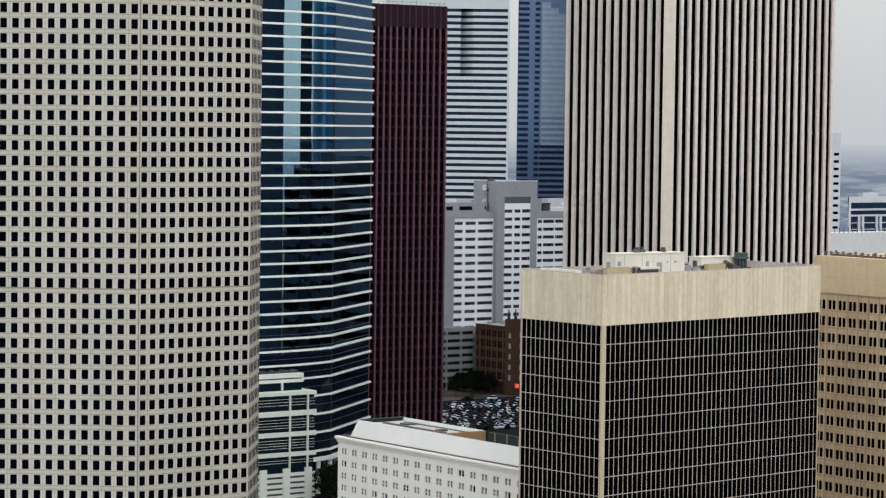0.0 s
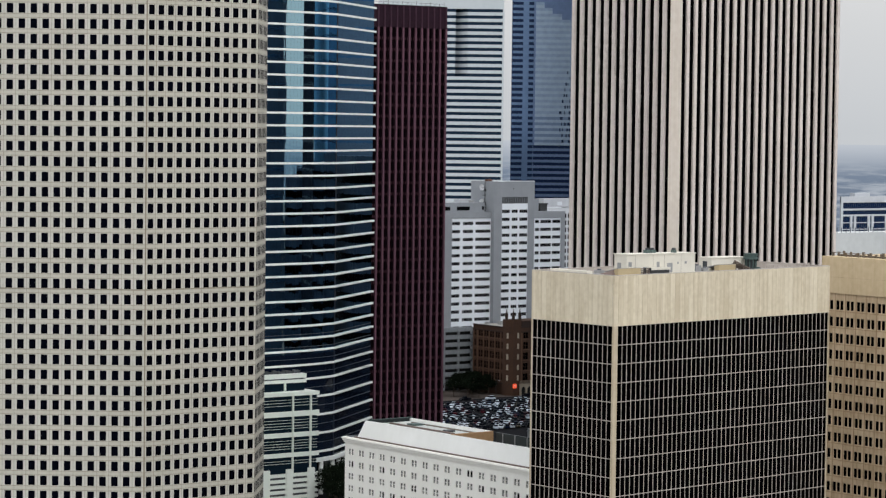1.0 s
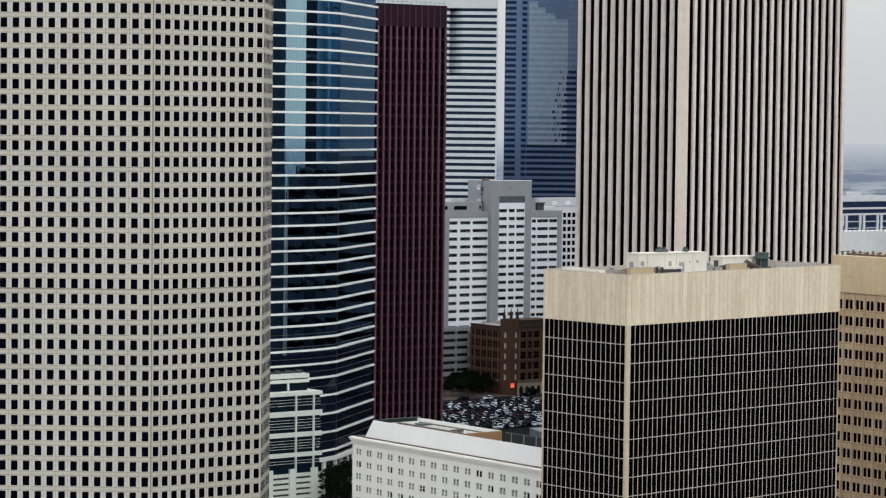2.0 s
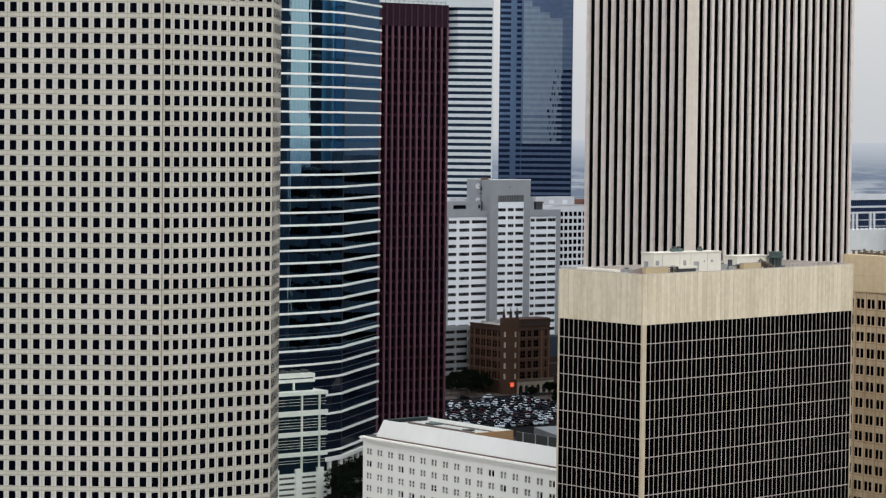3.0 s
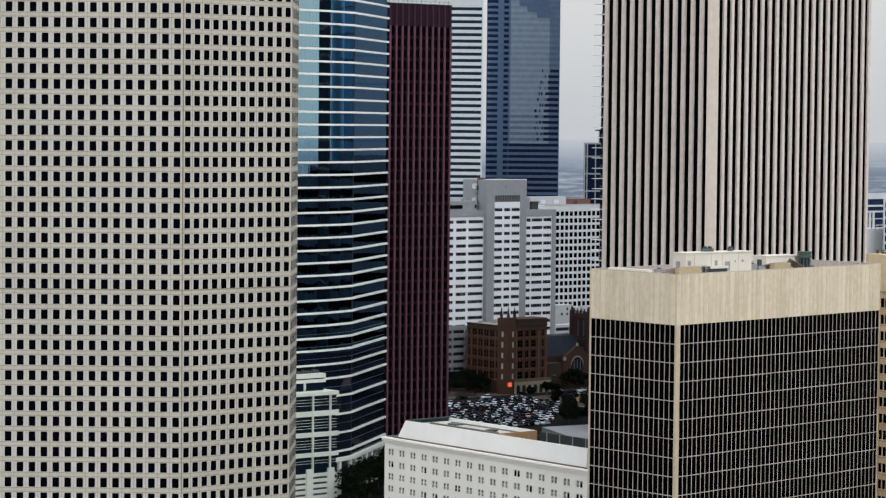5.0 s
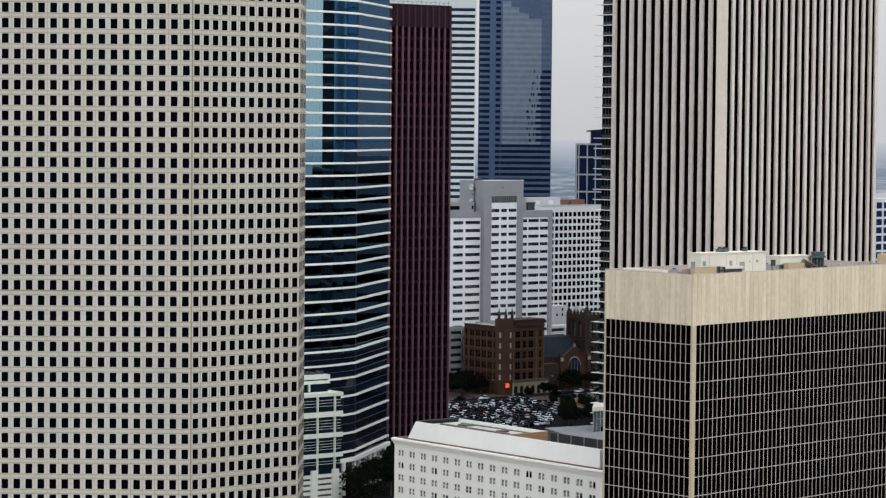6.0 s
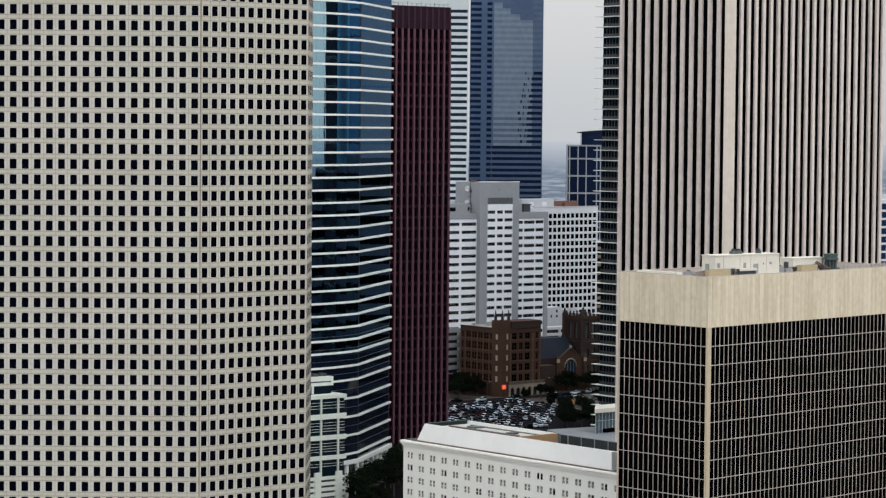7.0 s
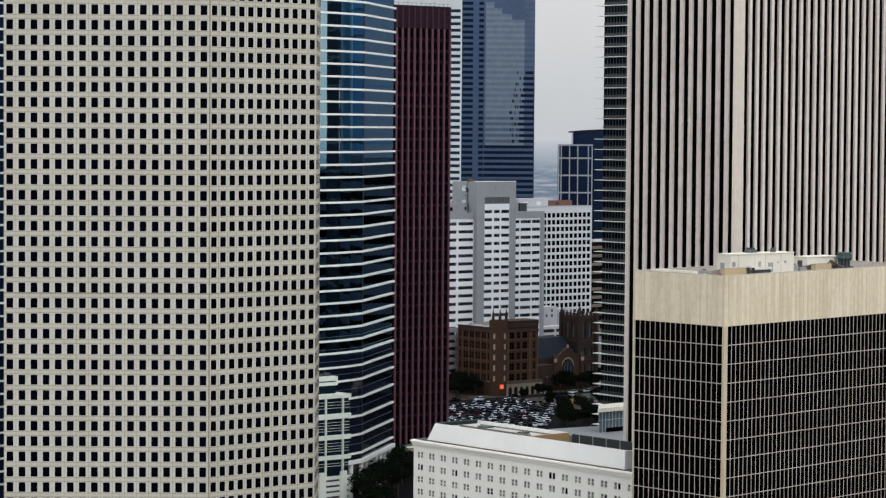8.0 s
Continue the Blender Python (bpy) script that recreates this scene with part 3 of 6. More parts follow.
def curved_tower():
    plan = smooth_path([(385, 690), (398, 676.5), (415, 674.0), (432, 674.8), (447, 676.0), (456, 677.9), (463.5, 680.6)], 10)
    knee = len(plan) - 1
    plan += [(463.5 + 0.79 * s, 680.6 + 0.613 * s) for s in (6, 12, 18, 24, 30, 36, 40)]
    t = thing("office_tower", 450, 700, "curved blue mirror-glass tower with white horizontal sunshade bands", "office tower")
    TOP = 186.0
    BASE = 11.0
    rest = [(480, 752), (430, 765), (388, 740)]
    g = Geo()
    g.prism(plan + rest, 44.4, TOP - 1)
    part("glass_wall", g, M["blue_glass"], t)
    # dark tint replaces the mirror here, standing in for dark reflections low down
    g = Geo()
    g.prism(plan + rest, BASE, 44.4)
    part("base_glass", g, M["base_navy"], t, "dark navy glass of the lower storeys")
    bands = [99.63 + 3.868 * k for k in range(23)] + [99.63 - 3.868 * k for k in range(1, 15)] + [41.1, 36.7, 31.0, 25.2, 19.4, 13.6]
    ext = plan + [(plan[-1][0] + 0.79 * 1.3, plan[-1][1] + 0.613 * 1.3)]
    for z in bands:
        g = Geo()
        slab(g, ext, -0.05, 0.55, z - 0.31, z + 0.31)
        part("sunshade_band", g, M["white_metal"], t)
    # thin transoms of the tall lower storeys, fine joints between the panes
    for z in (50.6, 46.7, 43.0, 38.8, 33.9, 28.1, 22.3, 16.5):
        g = Geo()
        slab(g, plan, -0.02, 0.10, z - 0.07, z + 0.07)
        part("transom", g, M["grey_mullion"], t)
    g = Geo()
    for i in range(1, len(plan) - 1):
        F = Face(*plan[i], *plan[i + 1])
        step = F.length / max(1, round(F.length / 1.6))
        for k in range(int(round(F.length / step))):
            g.fbox(F, k * step - 0.015, k * step + 0.015, BASE, TOP - 1, -0.02, 0.006)
    part("mullions", g, M["night_blue"], t, kind="stuff")
    # dark upright joint where the curve meets the flat face
    g = Geo()
    F = Face(*plan[knee], *plan[knee + 1])
    g.fbox(F, 0.2, 1.5, BASE, TOP - 1, -0.02, 0.03)
    part("corner_joint", g, M["night_blue"], t)
    # recessed foot and its white columns
    g = Geo()
    g.prism(offset_path(plan, -5.0) + rest, 0, BASE)
    part("lobby_wall", g, M["teal_glass"], t)
    g = Geo()
    slab(g, ext, -5.0, 1.0, 10.4, 11.6)
    part("soffit", g, M["white_metal"], t)
    for s in range(-3, 7):
        x, y = (463.5 + 0.79 * s * 6.2, 681.4 + 0.613 * s * 6.2) if s >= 0 else (463.5 + s * 6.2, 679.5 + s * 0.8)
        g = Geo()
        g.tube(x + 0.3, y - 0.4, 0, 10.5, 0.75, 0.75, 14)
        part("column", g, M["white_metal"], t)


curved_tower()


def annex():
    """The lower white and green block in front of the curved tower."""
    t = thing("annex_building", 440, 675, "low white-banded annex with green-grey glass before the blue tower", "building")
    x0, x1, y0, y1 = 405.0, 449.8, 668.7, 678.0
    g = Geo()
    g.box(x0, x1 - 0.3, y0 + 0.3, y1, 9, 33.2)
    g.box(x0, x1 - 2.6, y0 + 3.8, y1 + 2, 33.2, 38.4)
    part("glass_body", g, M["teal_glass"], t)
    for z0, z1, p in ((32.6, 33.7, 0.0), (26.3, 27.9, 0), (20.0, 21.4, 0), (13.9, 15.2, 0)):
        g = Geo()
        g.box(x0 - 0.4, x1 + 0.3, y0 - 0.25, y1, z0, z1)
        part("spandrel_band", g, M["green_white"], t)
    for z in (31.4, 30.5, 29.6, 25.2, 24.3, 23.4, 22.6, 18.9, 18.0, 17.2, 16.4, 12.7, 11.9):
        g = Geo()
        g.box(x0, x1 - 0.1, y0 + 0.16, y0 + 0.3, z - 0.045, z + 0.045)
        part("louvre", g, M["green_white"], t)
    for x in (440.5, 447.0):
        g = Geo()
        g.box(x - 0.17, x + 0.17, y0 - 0.45, y0 + 0.3, 9, 33.5)
        part("pilaster", g, M["green_white"], t)
    for a, b in ((37.6, 38.9), (36.2, 37.2)):
        g = Geo()
        g.box(x0, x1 - 2.2, y0 + 3.3, y1 + 2.3, a, b)
        part("cornice", g, M["green_white"], t)
    g = Geo()
    g.box(439.6, 440.1, y0 + 3.2, y0 + 3.9, 33.9, 36.4)
    part("pilaster", g, M["green_white"], t)
    # garage levels below
    # dark solid block paints the shade inside the garage levels
    g = Geo()
    g.box(x0, x1, y0 + 0.6, y1, 0, 9)
    part("garage_interior", g, M["roof_dark"], t)
    for z in (8.3, 6.6, 4.9, 3.2, 1.5):
        g = Geo()
        g.box(x0, x1 + 0.2, y0 - 0.1, y0 + 0.5, z - 0.5, z + 0.5)
        part("parapet", g, M["green_white"], t)
    for x in (439.4, 447.4, 431):
        g = Geo()
        g.box(x - 1.2, x + 1.2, y0 - 0.3, y0 + 0.5, 0, 10.2)
        part("pier", g, M["green_white"], t)
    g = Geo()
    for k in range(16):
        x = 432 + k * 0.95
        g.box(x, x + 0.5 + 0.3 * (k % 3), y0 + 5.5, y0 + 6.5, 38.9, 39.5 + 0.5 * ((k * 7) % 4) / 3)
    part("roof_plant", g, M["roof_dark"], t)


annex()

# ---- maroon tower ----


def maroon_tower():
    t = thing("office_tower", 540, 790, "dark maroon granite tower with closely set vertical fins", "office tower")
    x0, x1, y0, y1, top = 500.0, 577.7, 775.0, 822.0, 159.2
    g = Geo()
    g.box(x0, x1 - 0.2, y0 + 0.2, y1, 0, 151)
    part("glass_wall", g, M["maroon_glass"], t)
    g = Geo()
    g.box(x0, x1, y0, y1, 151, top)
    crown = part("crown", g, M["crown"], t)
    for k in range(38):
        z = 147.0 - 4.02 * k
        if z > 3:
            g = Geo()
            g.box(x0, x1 - 0.05, y0 + 0.02, y0 + 0.5, z - 0.5, z + 0.5)
            part("spandrel", g, M["maroon"], t)
    n = 28
    for k in range(n + 1):
        x = x1 - 0.45 - k * 2.78
        if x < x0:
            break
        g = Geo()
        g.box(x - 0.34, x + 0.34, y0 - 0.35, y0 + 0.3, 0, 151)
        part("fin", g, M["maroon_fin"], t)
        g = Geo()
        g.box(x - 0.30, x + 0.30, y0 - 0.25, y0 + 0.2, 151, top - 0.4)
        part("crown_fin", g, M["crown_fin"], crown)
        g = Geo()
        g.box(x - 1.39 - 0.12, x - 1.39 + 0.12, y0 - 0.12, y0 + 0.3, 0, 151)
        part("mullion", g, M["maroon_glass"], t)
    # roof edge rail
    g = Geo()
    for k in range(34):
        x = x1 - 1 - k * 2.1
        g.box(x - 0.05, x + 0.05, y0 + 0.6, y0 + 0.7, top, top + 1.0 + 0.5 * (k % 3 == 0))
    g.box(x0, x1 - 0.5, y0 + 0.6, y0 + 0.68, top + 0.9, top + 0.98)
    part("roof_rail", g, M["crown"], crown)


maroon_tower()

# ---- pinstriped concrete tower ----


def pinstripe_tower():
    t = thing("office_tower", 470, 520, "pinkish concrete tower with vertical ribs between dark glass slots", "office tower")
    x0, x1, y0, y1, top = 441.25, 502.2, 500.65, 539.1, 168.0
    g = Geo()
    g.box(x0 + 0.66, x1 - 0.6, y0 + 0.6, y1 - 0.6, 0, top - 2)
    part("glass_core", g, M["dark_glass"], t)
    g = Geo()
    g.prism([(x0 - 0.05, y0 - 0.6), (x0 + 4.5, y0 - 0.05), (x0 + 4.5, y0 + 1.0), (x0 + 1.4, y0 + 1.0)], 0, top)
    part("corner_pier", g, M["pink_pier"], t)

    def rib(F, a, b, deep):
        """A rib from a to b along the face, with a slightly eased nose."""
        g = Geo()
        k = [(a, -deep), (a, -0.07), (a + 0.08, 0.0), (b - 0.08, 0.0), (b, -0.07), (b, -deep)]
        g.prism([F.at(u, 0, n)[:2] for u, n in k], 0, top)
        part("rib", g, M["pink_col"], t)

    FR = Face(x0, y0, x1, y0)
    for k in range(20):
        u = 7.25 + 2.703 * k
        rib(FR, u - 1.04, u, 1.2)
    rib(FR, FR.length - 0.95, FR.length, 1.4)
    FL = Face(x0, y1, x0, y0)
    for k in range(12):
        u = 3.26 * k
        rib(FL, u, u + 1.22, 1.2)
    g = Geo()
    g.box(x1 - 0.7, x1 - 0.05, y0 + 1.5, y1 - 0.5, 0, top)
    g.box(x0 + 1.5, x1, y1 - 0.5, y1 - 0.02, 0, top)
    part("rear_wall", g, M["pink_col"], t)
    g = Geo()
    g.box(x0, x1, y0, y1, top - 2, top + 1)
    part("roof", g, M["pink_pier"], t)


pinstripe_tower()

# ---- dark tower with the beige cap ----


def capped_tower():
    t = thing("office_tower", 380, 425, "black glass office tower with slim fins and beige cap", "office tower")
    corner, right, rear, left = (348.7, 412.5), (420.4, 421.9), (419.1, 447.3), (347.4, 437.9)
    plan = [left, corner, right, rear]
    cx, cy = sum(p[0] for p in plan) / 4, sum(p[1] for p in plan) / 4

    def shrunk(d):
        """The plan drawn in by about d on every side."""
        return [(x + d * 1.4 * (cx - x) / math.hypot(cx - x, cy - y), y + d * 1.4 * (cy - y) / math.hypot(cx - x, cy - y)) for x, y in plan]

    capb, capt, fl = 74.62, 85.05, 3.93
    g = Geo()
    for F in (Face(*left, *corner), Face(*corner, *right), Face(*right, *rear), Face(*rear, *left)):
        g = Geo()
        g.fbox(F, 0.3, F.length - 0.3, 0, capb + 0.5, -0.6, -0.12)
        part("glass_wall", g, M["smoked_glass"], t)
    # ribbed parapet, one panel a bay
    FL, FR = Face(*left, *corner), Face(*corner, *right)
    FB = Face(*rear, *left)
    FE = Face(*right, *rear)
    g = Geo()
    for F in (FL, FR, FB, FE):
        g.fbox(F, 0.0, F.length, capb, capt, -0.55, -0.10)
    part("parapet_backing", g, M["beige_fin"], t)
    for F, n, s0, s1 in ((FL, 17, 0.35, 0.5), (FR, 48, 1.213, 0.02)):
        p = (F.length - s0 - s1) / n
        shared = Geo()
        shared.box(-p / 2 + 0.025, p / 2 - 0.025, -0.12, 0.10, 0, capt - capb)
        me = shared.mesh("cap_panel", [M["beige_cap"]])
        for k in range(n):
            x, y, z = F.at(s0 + p * (k + 0.5), capb, 0.0)
            piece("cap_panel", me, t, x, y, z, F.turn())
        gf = Geo()
        gf.prism([(-0.065, 0.16), (-0.065, 0.03), (-0.04, -0.01), (0.04, -0.01), (0.065, 0.03), (0.065, 0.16)], 0, capb)
        mf = gf.mesh("fin", [M["beige_fin"]])
        for k in range(n + 1):
            x, y, z = F.at(s0 + p * k, 0, -0.02)
            piece("fin", mf, t, x, y, z, F.turn())
        for k in range(1, 19):
            z = capb - fl * k
            if z > 1:
                b = Geo()
                b.fbox(F, s0, F.length - s1, z - 0.085, z + 0.085, -0.16, -0.06)
                part("floor_band", b, M["beige_fin"], t)
        # blank panels at the two ends of the face
        b = Geo()
        b.fbox(F, 0.0, s0 - 0.02, 0, capb, -0.5, 0.06)
        part("end_pier", b, M["pier_tan"], t)
        b = Geo()
        b.fbox(F, 0.0, s0 - 0.02, capb, capt, -0.5, 0.06)
        part("cap_corner", b, M["beige_cap"], t)
        b = Geo()
        b.fbox(F, F.length - max(s1, 0.3) + 0.02, F.length, 0, capb, -0.5, 0.05)
        part("end_pier", b, M["pier_tan"], t)
        if F is FL:
            b = Geo()
            b.fbox(F, F.length - s1 + 0.02, F.length, capb, capt, -0.5, 0.05)
            part("cap_corner", b, M["beige_cap"], t)
    g = Geo()
    g.fbox(FL, 0.0, FL.length, capt, capt + 0.1, -0.65, 0.12)
    g.fbox(FR, 0.66, FR.length, capt, capt + 0.1, -0.65, 0.12)
    g.fbox(FE, 0.66, FE.length, capt, capt + 0.1, -0.65, 0.1)
    g.fbox(FB, 0.66, FB.length - 0.66, capt, capt + 0.1, -0.65, 0.1)
    part("coping", g, M["beige_fin"], t)
    g = Geo()
    g.prism(shrunk(0.45), capb + 0.5, 83.6)
    part("roof", g, M["roof_grey"], t)


capped_tower()


def roof_house(x0, x1, y0, y1, z0, z1, label):
    t = thing("plant_room", (x0 + x1) / 2, (y0 + y1) / 2, label, "plant room", z=z0)
    g = Geo()
    g.box(x0, x1, y0, y1, z0, z1)
    wall = part("wall", g, M["cream_panel"], t)
    g = Geo()
    g.box(x0 - 0.15, x1 + 0.15, y0 - 0.15, y1 + 0.15, z1, z1 + 0.2)
    part("roof_edge", g, M["cream_panel"], t)
    return wall


RZ = 83.6
ph = roof_house(359.8, 379.2, 421.6, 425.6, RZ, 88.7, "cream metal plant room on the beige tower roof")
FP = Face(359.8, 421.6, 379.2, 421.6)
for u, v, w, h in ((0.5, 86.2, 0.9, 1.0), (4.6, 85.2, 1.5, 0.9), (8.4, 86.0, 0.8, 1.1), (11.4, 84.8, 1.5, 2.0), (16.4, 86.6, 0.6, 0.5), (14.3, 86.6, 0.35, 0.4)):
    g = Geo()
    g.fbox(FP, u, u + w, v, v + h, -0.05, 0.06)
    part("louvre", g, M["grey_concrete"], ph)
g = Geo()
g.fbox(Face(359.8, 425.6, 359.8, 421.6), 1.0, 2.2, 85.6, 87.0, -0.05, 0.06)
part("louvre", g, M["grey_concrete"], ph)
for u in (2.4, 7.4, 10.6, 15.4):
    g = Geo()
    g.fbox(FP, u - 0.04, u + 0.04, RZ, 88.6, 0, 0.03)
    part("panel_joint", g, M["beige_fin"], ph)
ph2 = roof_house(387.2, 397.0, 425.0, 429.0, RZ, 87.3, "small cream plant room on the beige tower roof")
g = Geo()
g.fbox(Face(387.2, 429.0, 387.2, 425.0), 1.2, 2.6, 84.0, 86.6, -0.05, 0.05)
part("door", g, M["roof_dark"], ph2, "dark doorway")
for x0, x1, y0, y1, z1 in ((354.6, 360.8, 418.2, 419.6, 86.1), (385.6, 390.6, 421.0, 422.4, 86.1)):
    t = thing("roof_screen_wall", x0, y0, "tan block screen wall on the beige tower roof", "roof screen", "roof screens", z=RZ)
    g = Geo()
    g.box(x0, x1, y0, y1, RZ, z1)
    part("wall", g, M["tan_brick"], t)
    g = Geo()
    g.hexa([(x0 - 0.02, y0 + 0.2, z1), (x1, y0 + 0.2, z1), (x1, y1 + 3, z1 - 0.9), (x0 - 0.02, y1 + 3, z1 - 0.9), (x0 - 0.02, y0 + 0.2, z1 + 0.12), (x1, y0 + 0.2, z1 + 0.12), (x1, y1 + 3, z1 - 0.7), (x0 - 0.02, y1 + 3, z1 - 0.7)])
    part("coping", g, M["grey_concrete"], t)
t = thing("pipe_rack", 364.2, 419.6, "dark slatted pipe rack on the beige tower roof", "roof plant", z=RZ)
for k in range(5):
    g = Geo()
    g.box(361.4, 364.6, 419.3 + 0.1 * k, 419.5 + 0.1 * k, 84.3 + 0.36 * k, 84.5 + 0.36 * k)
    part("pipe", g, M["rust_pipe"], t)
for x in (361.4, 363.0, 364.5):
    g = Geo()
    g.box(x, x + 0.12, 419.2, 420.0, RZ, 86.0)
    part("post", g, M["dark_steel"], t)
t = thing("air_handler", 367.5, 420.4, "low pale air handler with dark underside on the beige tower roof", "roof plant", z=RZ)
g = Geo()
g.box(365.0, 370.6, 419.8, 421.2, 85.5, 86.0)
part("casing", g, M["cream_panel"], t)
g = Geo()
g.box(365.2, 370.4, 420.0, 421.1, RZ, 85.5)
part("plinth", g, M["dark_steel"], t)
# half-round duct that rises to the tan screen wall
t = thing("curved_duct", 352.5, 420.5, "brown half-round duct sloping up behind the parapet", "roof plant", z=RZ)
g = Geo()
n = 9
for k in range(6):
    xa, xb = 350.6 + 0.72 * k, 350.6 + 0.72 * (k + 1)
    ha, hb = 1.5 + 0.8 * (k / 6) ** 2, 1.5 + 0.8 * ((k + 1) / 6) ** 2
    for i in range(n):
        a0, a1 = math.pi * i / n, math.pi * (i + 1) / n
        ya, yb = 420.2 - 1.1 * math.cos(a0), 420.2 - 1.1 * math.cos(a1)
        g.quad((xa, ya, RZ + ha * math.sin(a0)), (xb, ya, RZ + hb * math.sin(a0)), (xb, yb, RZ + hb * math.sin(a1)), (xa, yb, RZ + ha * math.sin(a1)))
part("shell", g, M["old_gutter"], t)
g = Geo()
g.tube(350.4, 420.2, RZ, RZ + 1.5, 0.9, 0.8, 12)
part("elbow", g, M["grey_concrete"], t)
# rusty pipes beside the cooling tower
t = thing("pipe_bundle", 393.4, 421.8, "bundle of rusty roof pipes beside the cooling tower", "roof plant", z=RZ)
for k in range(4):
    g = Geo()
    za, zb = 86.9 - 0.35 * k, 85.2 - 0.2 * k
    g.hexa([(390.9, 421.5 + 0.3 * k, za - 0.2), (395.2, 421.5 + 0.3 * k, zb - 0.2), (395.2, 421.8 + 0.3 * k, zb - 0.2), (390.9, 421.8 + 0.3 * k, za - 0.2),
            (390.9, 421.5 + 0.3 * k, za + 0.1), (395.2, 421.5 + 0.3 * k, zb + 0.1), (395.2, 421.8 + 0.3 * k, zb + 0.1), (390.9, 421.8 + 0.3 * k, za + 0.1)])
    part("pipe", g, M["rust_pipe"], t)
for x in (391.0, 393.2, 395.0):
    g = Geo()
    g.box(x, x + 0.3, 421.4, 422.9, RZ, 85.4)
    part("support", g, M["rust_pipe"], t)
for x, y, w, h in ((382.4, 424.5, 0.8, 1.4), (384.2, 424.0, 0.7, 0.9), (353.9, 423.6, 0.9, 1.1), (352.0, 427.6, 0.8, 0.6)):
    t = thing("air_unit", x, y, "grey rooftop air unit on the beige tower", "roof plant", "air units", z=RZ)
    g = Geo()
    g.box(x - w, x + w, y - w * 0.7, y + w * 0.7, RZ, RZ + 0.9 + h)
    part("casing", g, M["grey_concrete"], t)
    g = Geo()
    g.tube(x, y, RZ + 0.9 + h, RZ + 1.15 + h, w * 0.5, w * 0.5, 12)
    part("fan_cowl", g, M["grey_mullion"], t)
t = thing("roof_rail", 408, 427, "row of short white posts with a rail inside the parapet", "railing", z=RZ)
for k in range(11):
    g = Geo()
    x, y = 401.0 + 1.55 * k, 422.6 + 0.2 * k
    g.box(x - 0.14, x + 0.14, y - 0.14, y + 0.14, RZ, 85.75)
    part("post", g, M["beige_fin"], t)
g = Geo()
g.hexa([(401, 422.5, 85.6), (416.5, 424.5, 85.6), (416.5, 424.7, 85.6), (401, 422.7, 85.6), (401, 422.5, 85.72), (416.5, 424.5, 85.72), (416.5, 424.7, 85.72), (401, 422.7, 85.72)])
part("rail", g, M["beige_fin"], t)


t = thing("roof_duct", 351.6, 429, "long cream roof duct along the parapet", "roof plant", z=RZ)
g = Geo()
g.box(350.8, 352.4, 424.0, 436.0, RZ, 85.4)
part("duct", g, M["cream_panel"], t)
for k in range(5):
    g = Geo()
    g.box(350.7, 352.5, 425.0 + 2.4 * k, 425.12 + 2.4 * k, RZ, 85.43)
    part("seam", g, M["cream_panel"], t)


def cooling_unit(x, y, z):
    """A round cooling tower: flared basin, ribbed body, wide fan deck."""
    t = thing("cooling_tower", x, y, "weathered teal round cooling tower on the beige tower roof", "roof plant", z=z)
    g = Geo()
    g.tube(x, y, z, z + 1.1, 2.1, 1.6, 20)
    part("basin", g, M["metal_teal"], t)
    g = Geo()
    g.tube(x, y, z + 1.1, z + 3.5, 1.0, 1.0, 20)
    part("body", g, M["dark_steel"], t)
    for k in range(10):
        a = 2 * math.pi * k / 10
        cx, cy = x + 1.2 * math.cos(a), y + 1.2 * math.sin(a)
        g = Geo()
        g.tube(cx, cy, z + 1.05, z + 3.45, 0.16, 0.16, 6)
        part("rib", g, M["metal_teal"], t)
    g = Geo()
    g.tube(x, y, z + 3.4, z + 3.8, 1.75, 1.75, 20)
    part("fan_deck", g, M["metal_teal"], t)
    g = Geo()
    g.tube(x, y, z + 3.8, z + 4.7, 1.4, 1.6, 20)
    part("fan_cowl", g, M["metal_teal"], t)
    g = Geo()
    g.box(x + 1.7, x + 2.6, y - 0.4, y + 0.4, z, z + 1.6)
    part("pump", g, M["metal_teal"], t)


def exhaust_fan(x, y, z, w, h):
    t = thing("exhaust_fan", x, y, "dark grey-teal exhaust fan on the plant room roof", "roof plant", "exhaust fans", z=z)
    g = Geo()
    g.box(x - w, x + w, y - 0.6, y + 0.6, z, z + h * 0.6)
    part("casing", g, M["metal_teal"], t)
    g = Geo()
    g.tube(x, y, z + h * 0.6, z + h, 0.5, 0.42, 12)
    part("cowl", g, M["dark_steel"], t)


cooling_unit(397.4, 423.4, RZ)
exhaust_fan(367.6, 424.0, 88.9, 0.6, 1.1)
exhaust_fan(369.0, 424.0, 88.9, 0.6, 1.1)
exhaust_fan(374.8, 423.6, 88.9, 0.3, 1.0)

# ---- ochre building ----


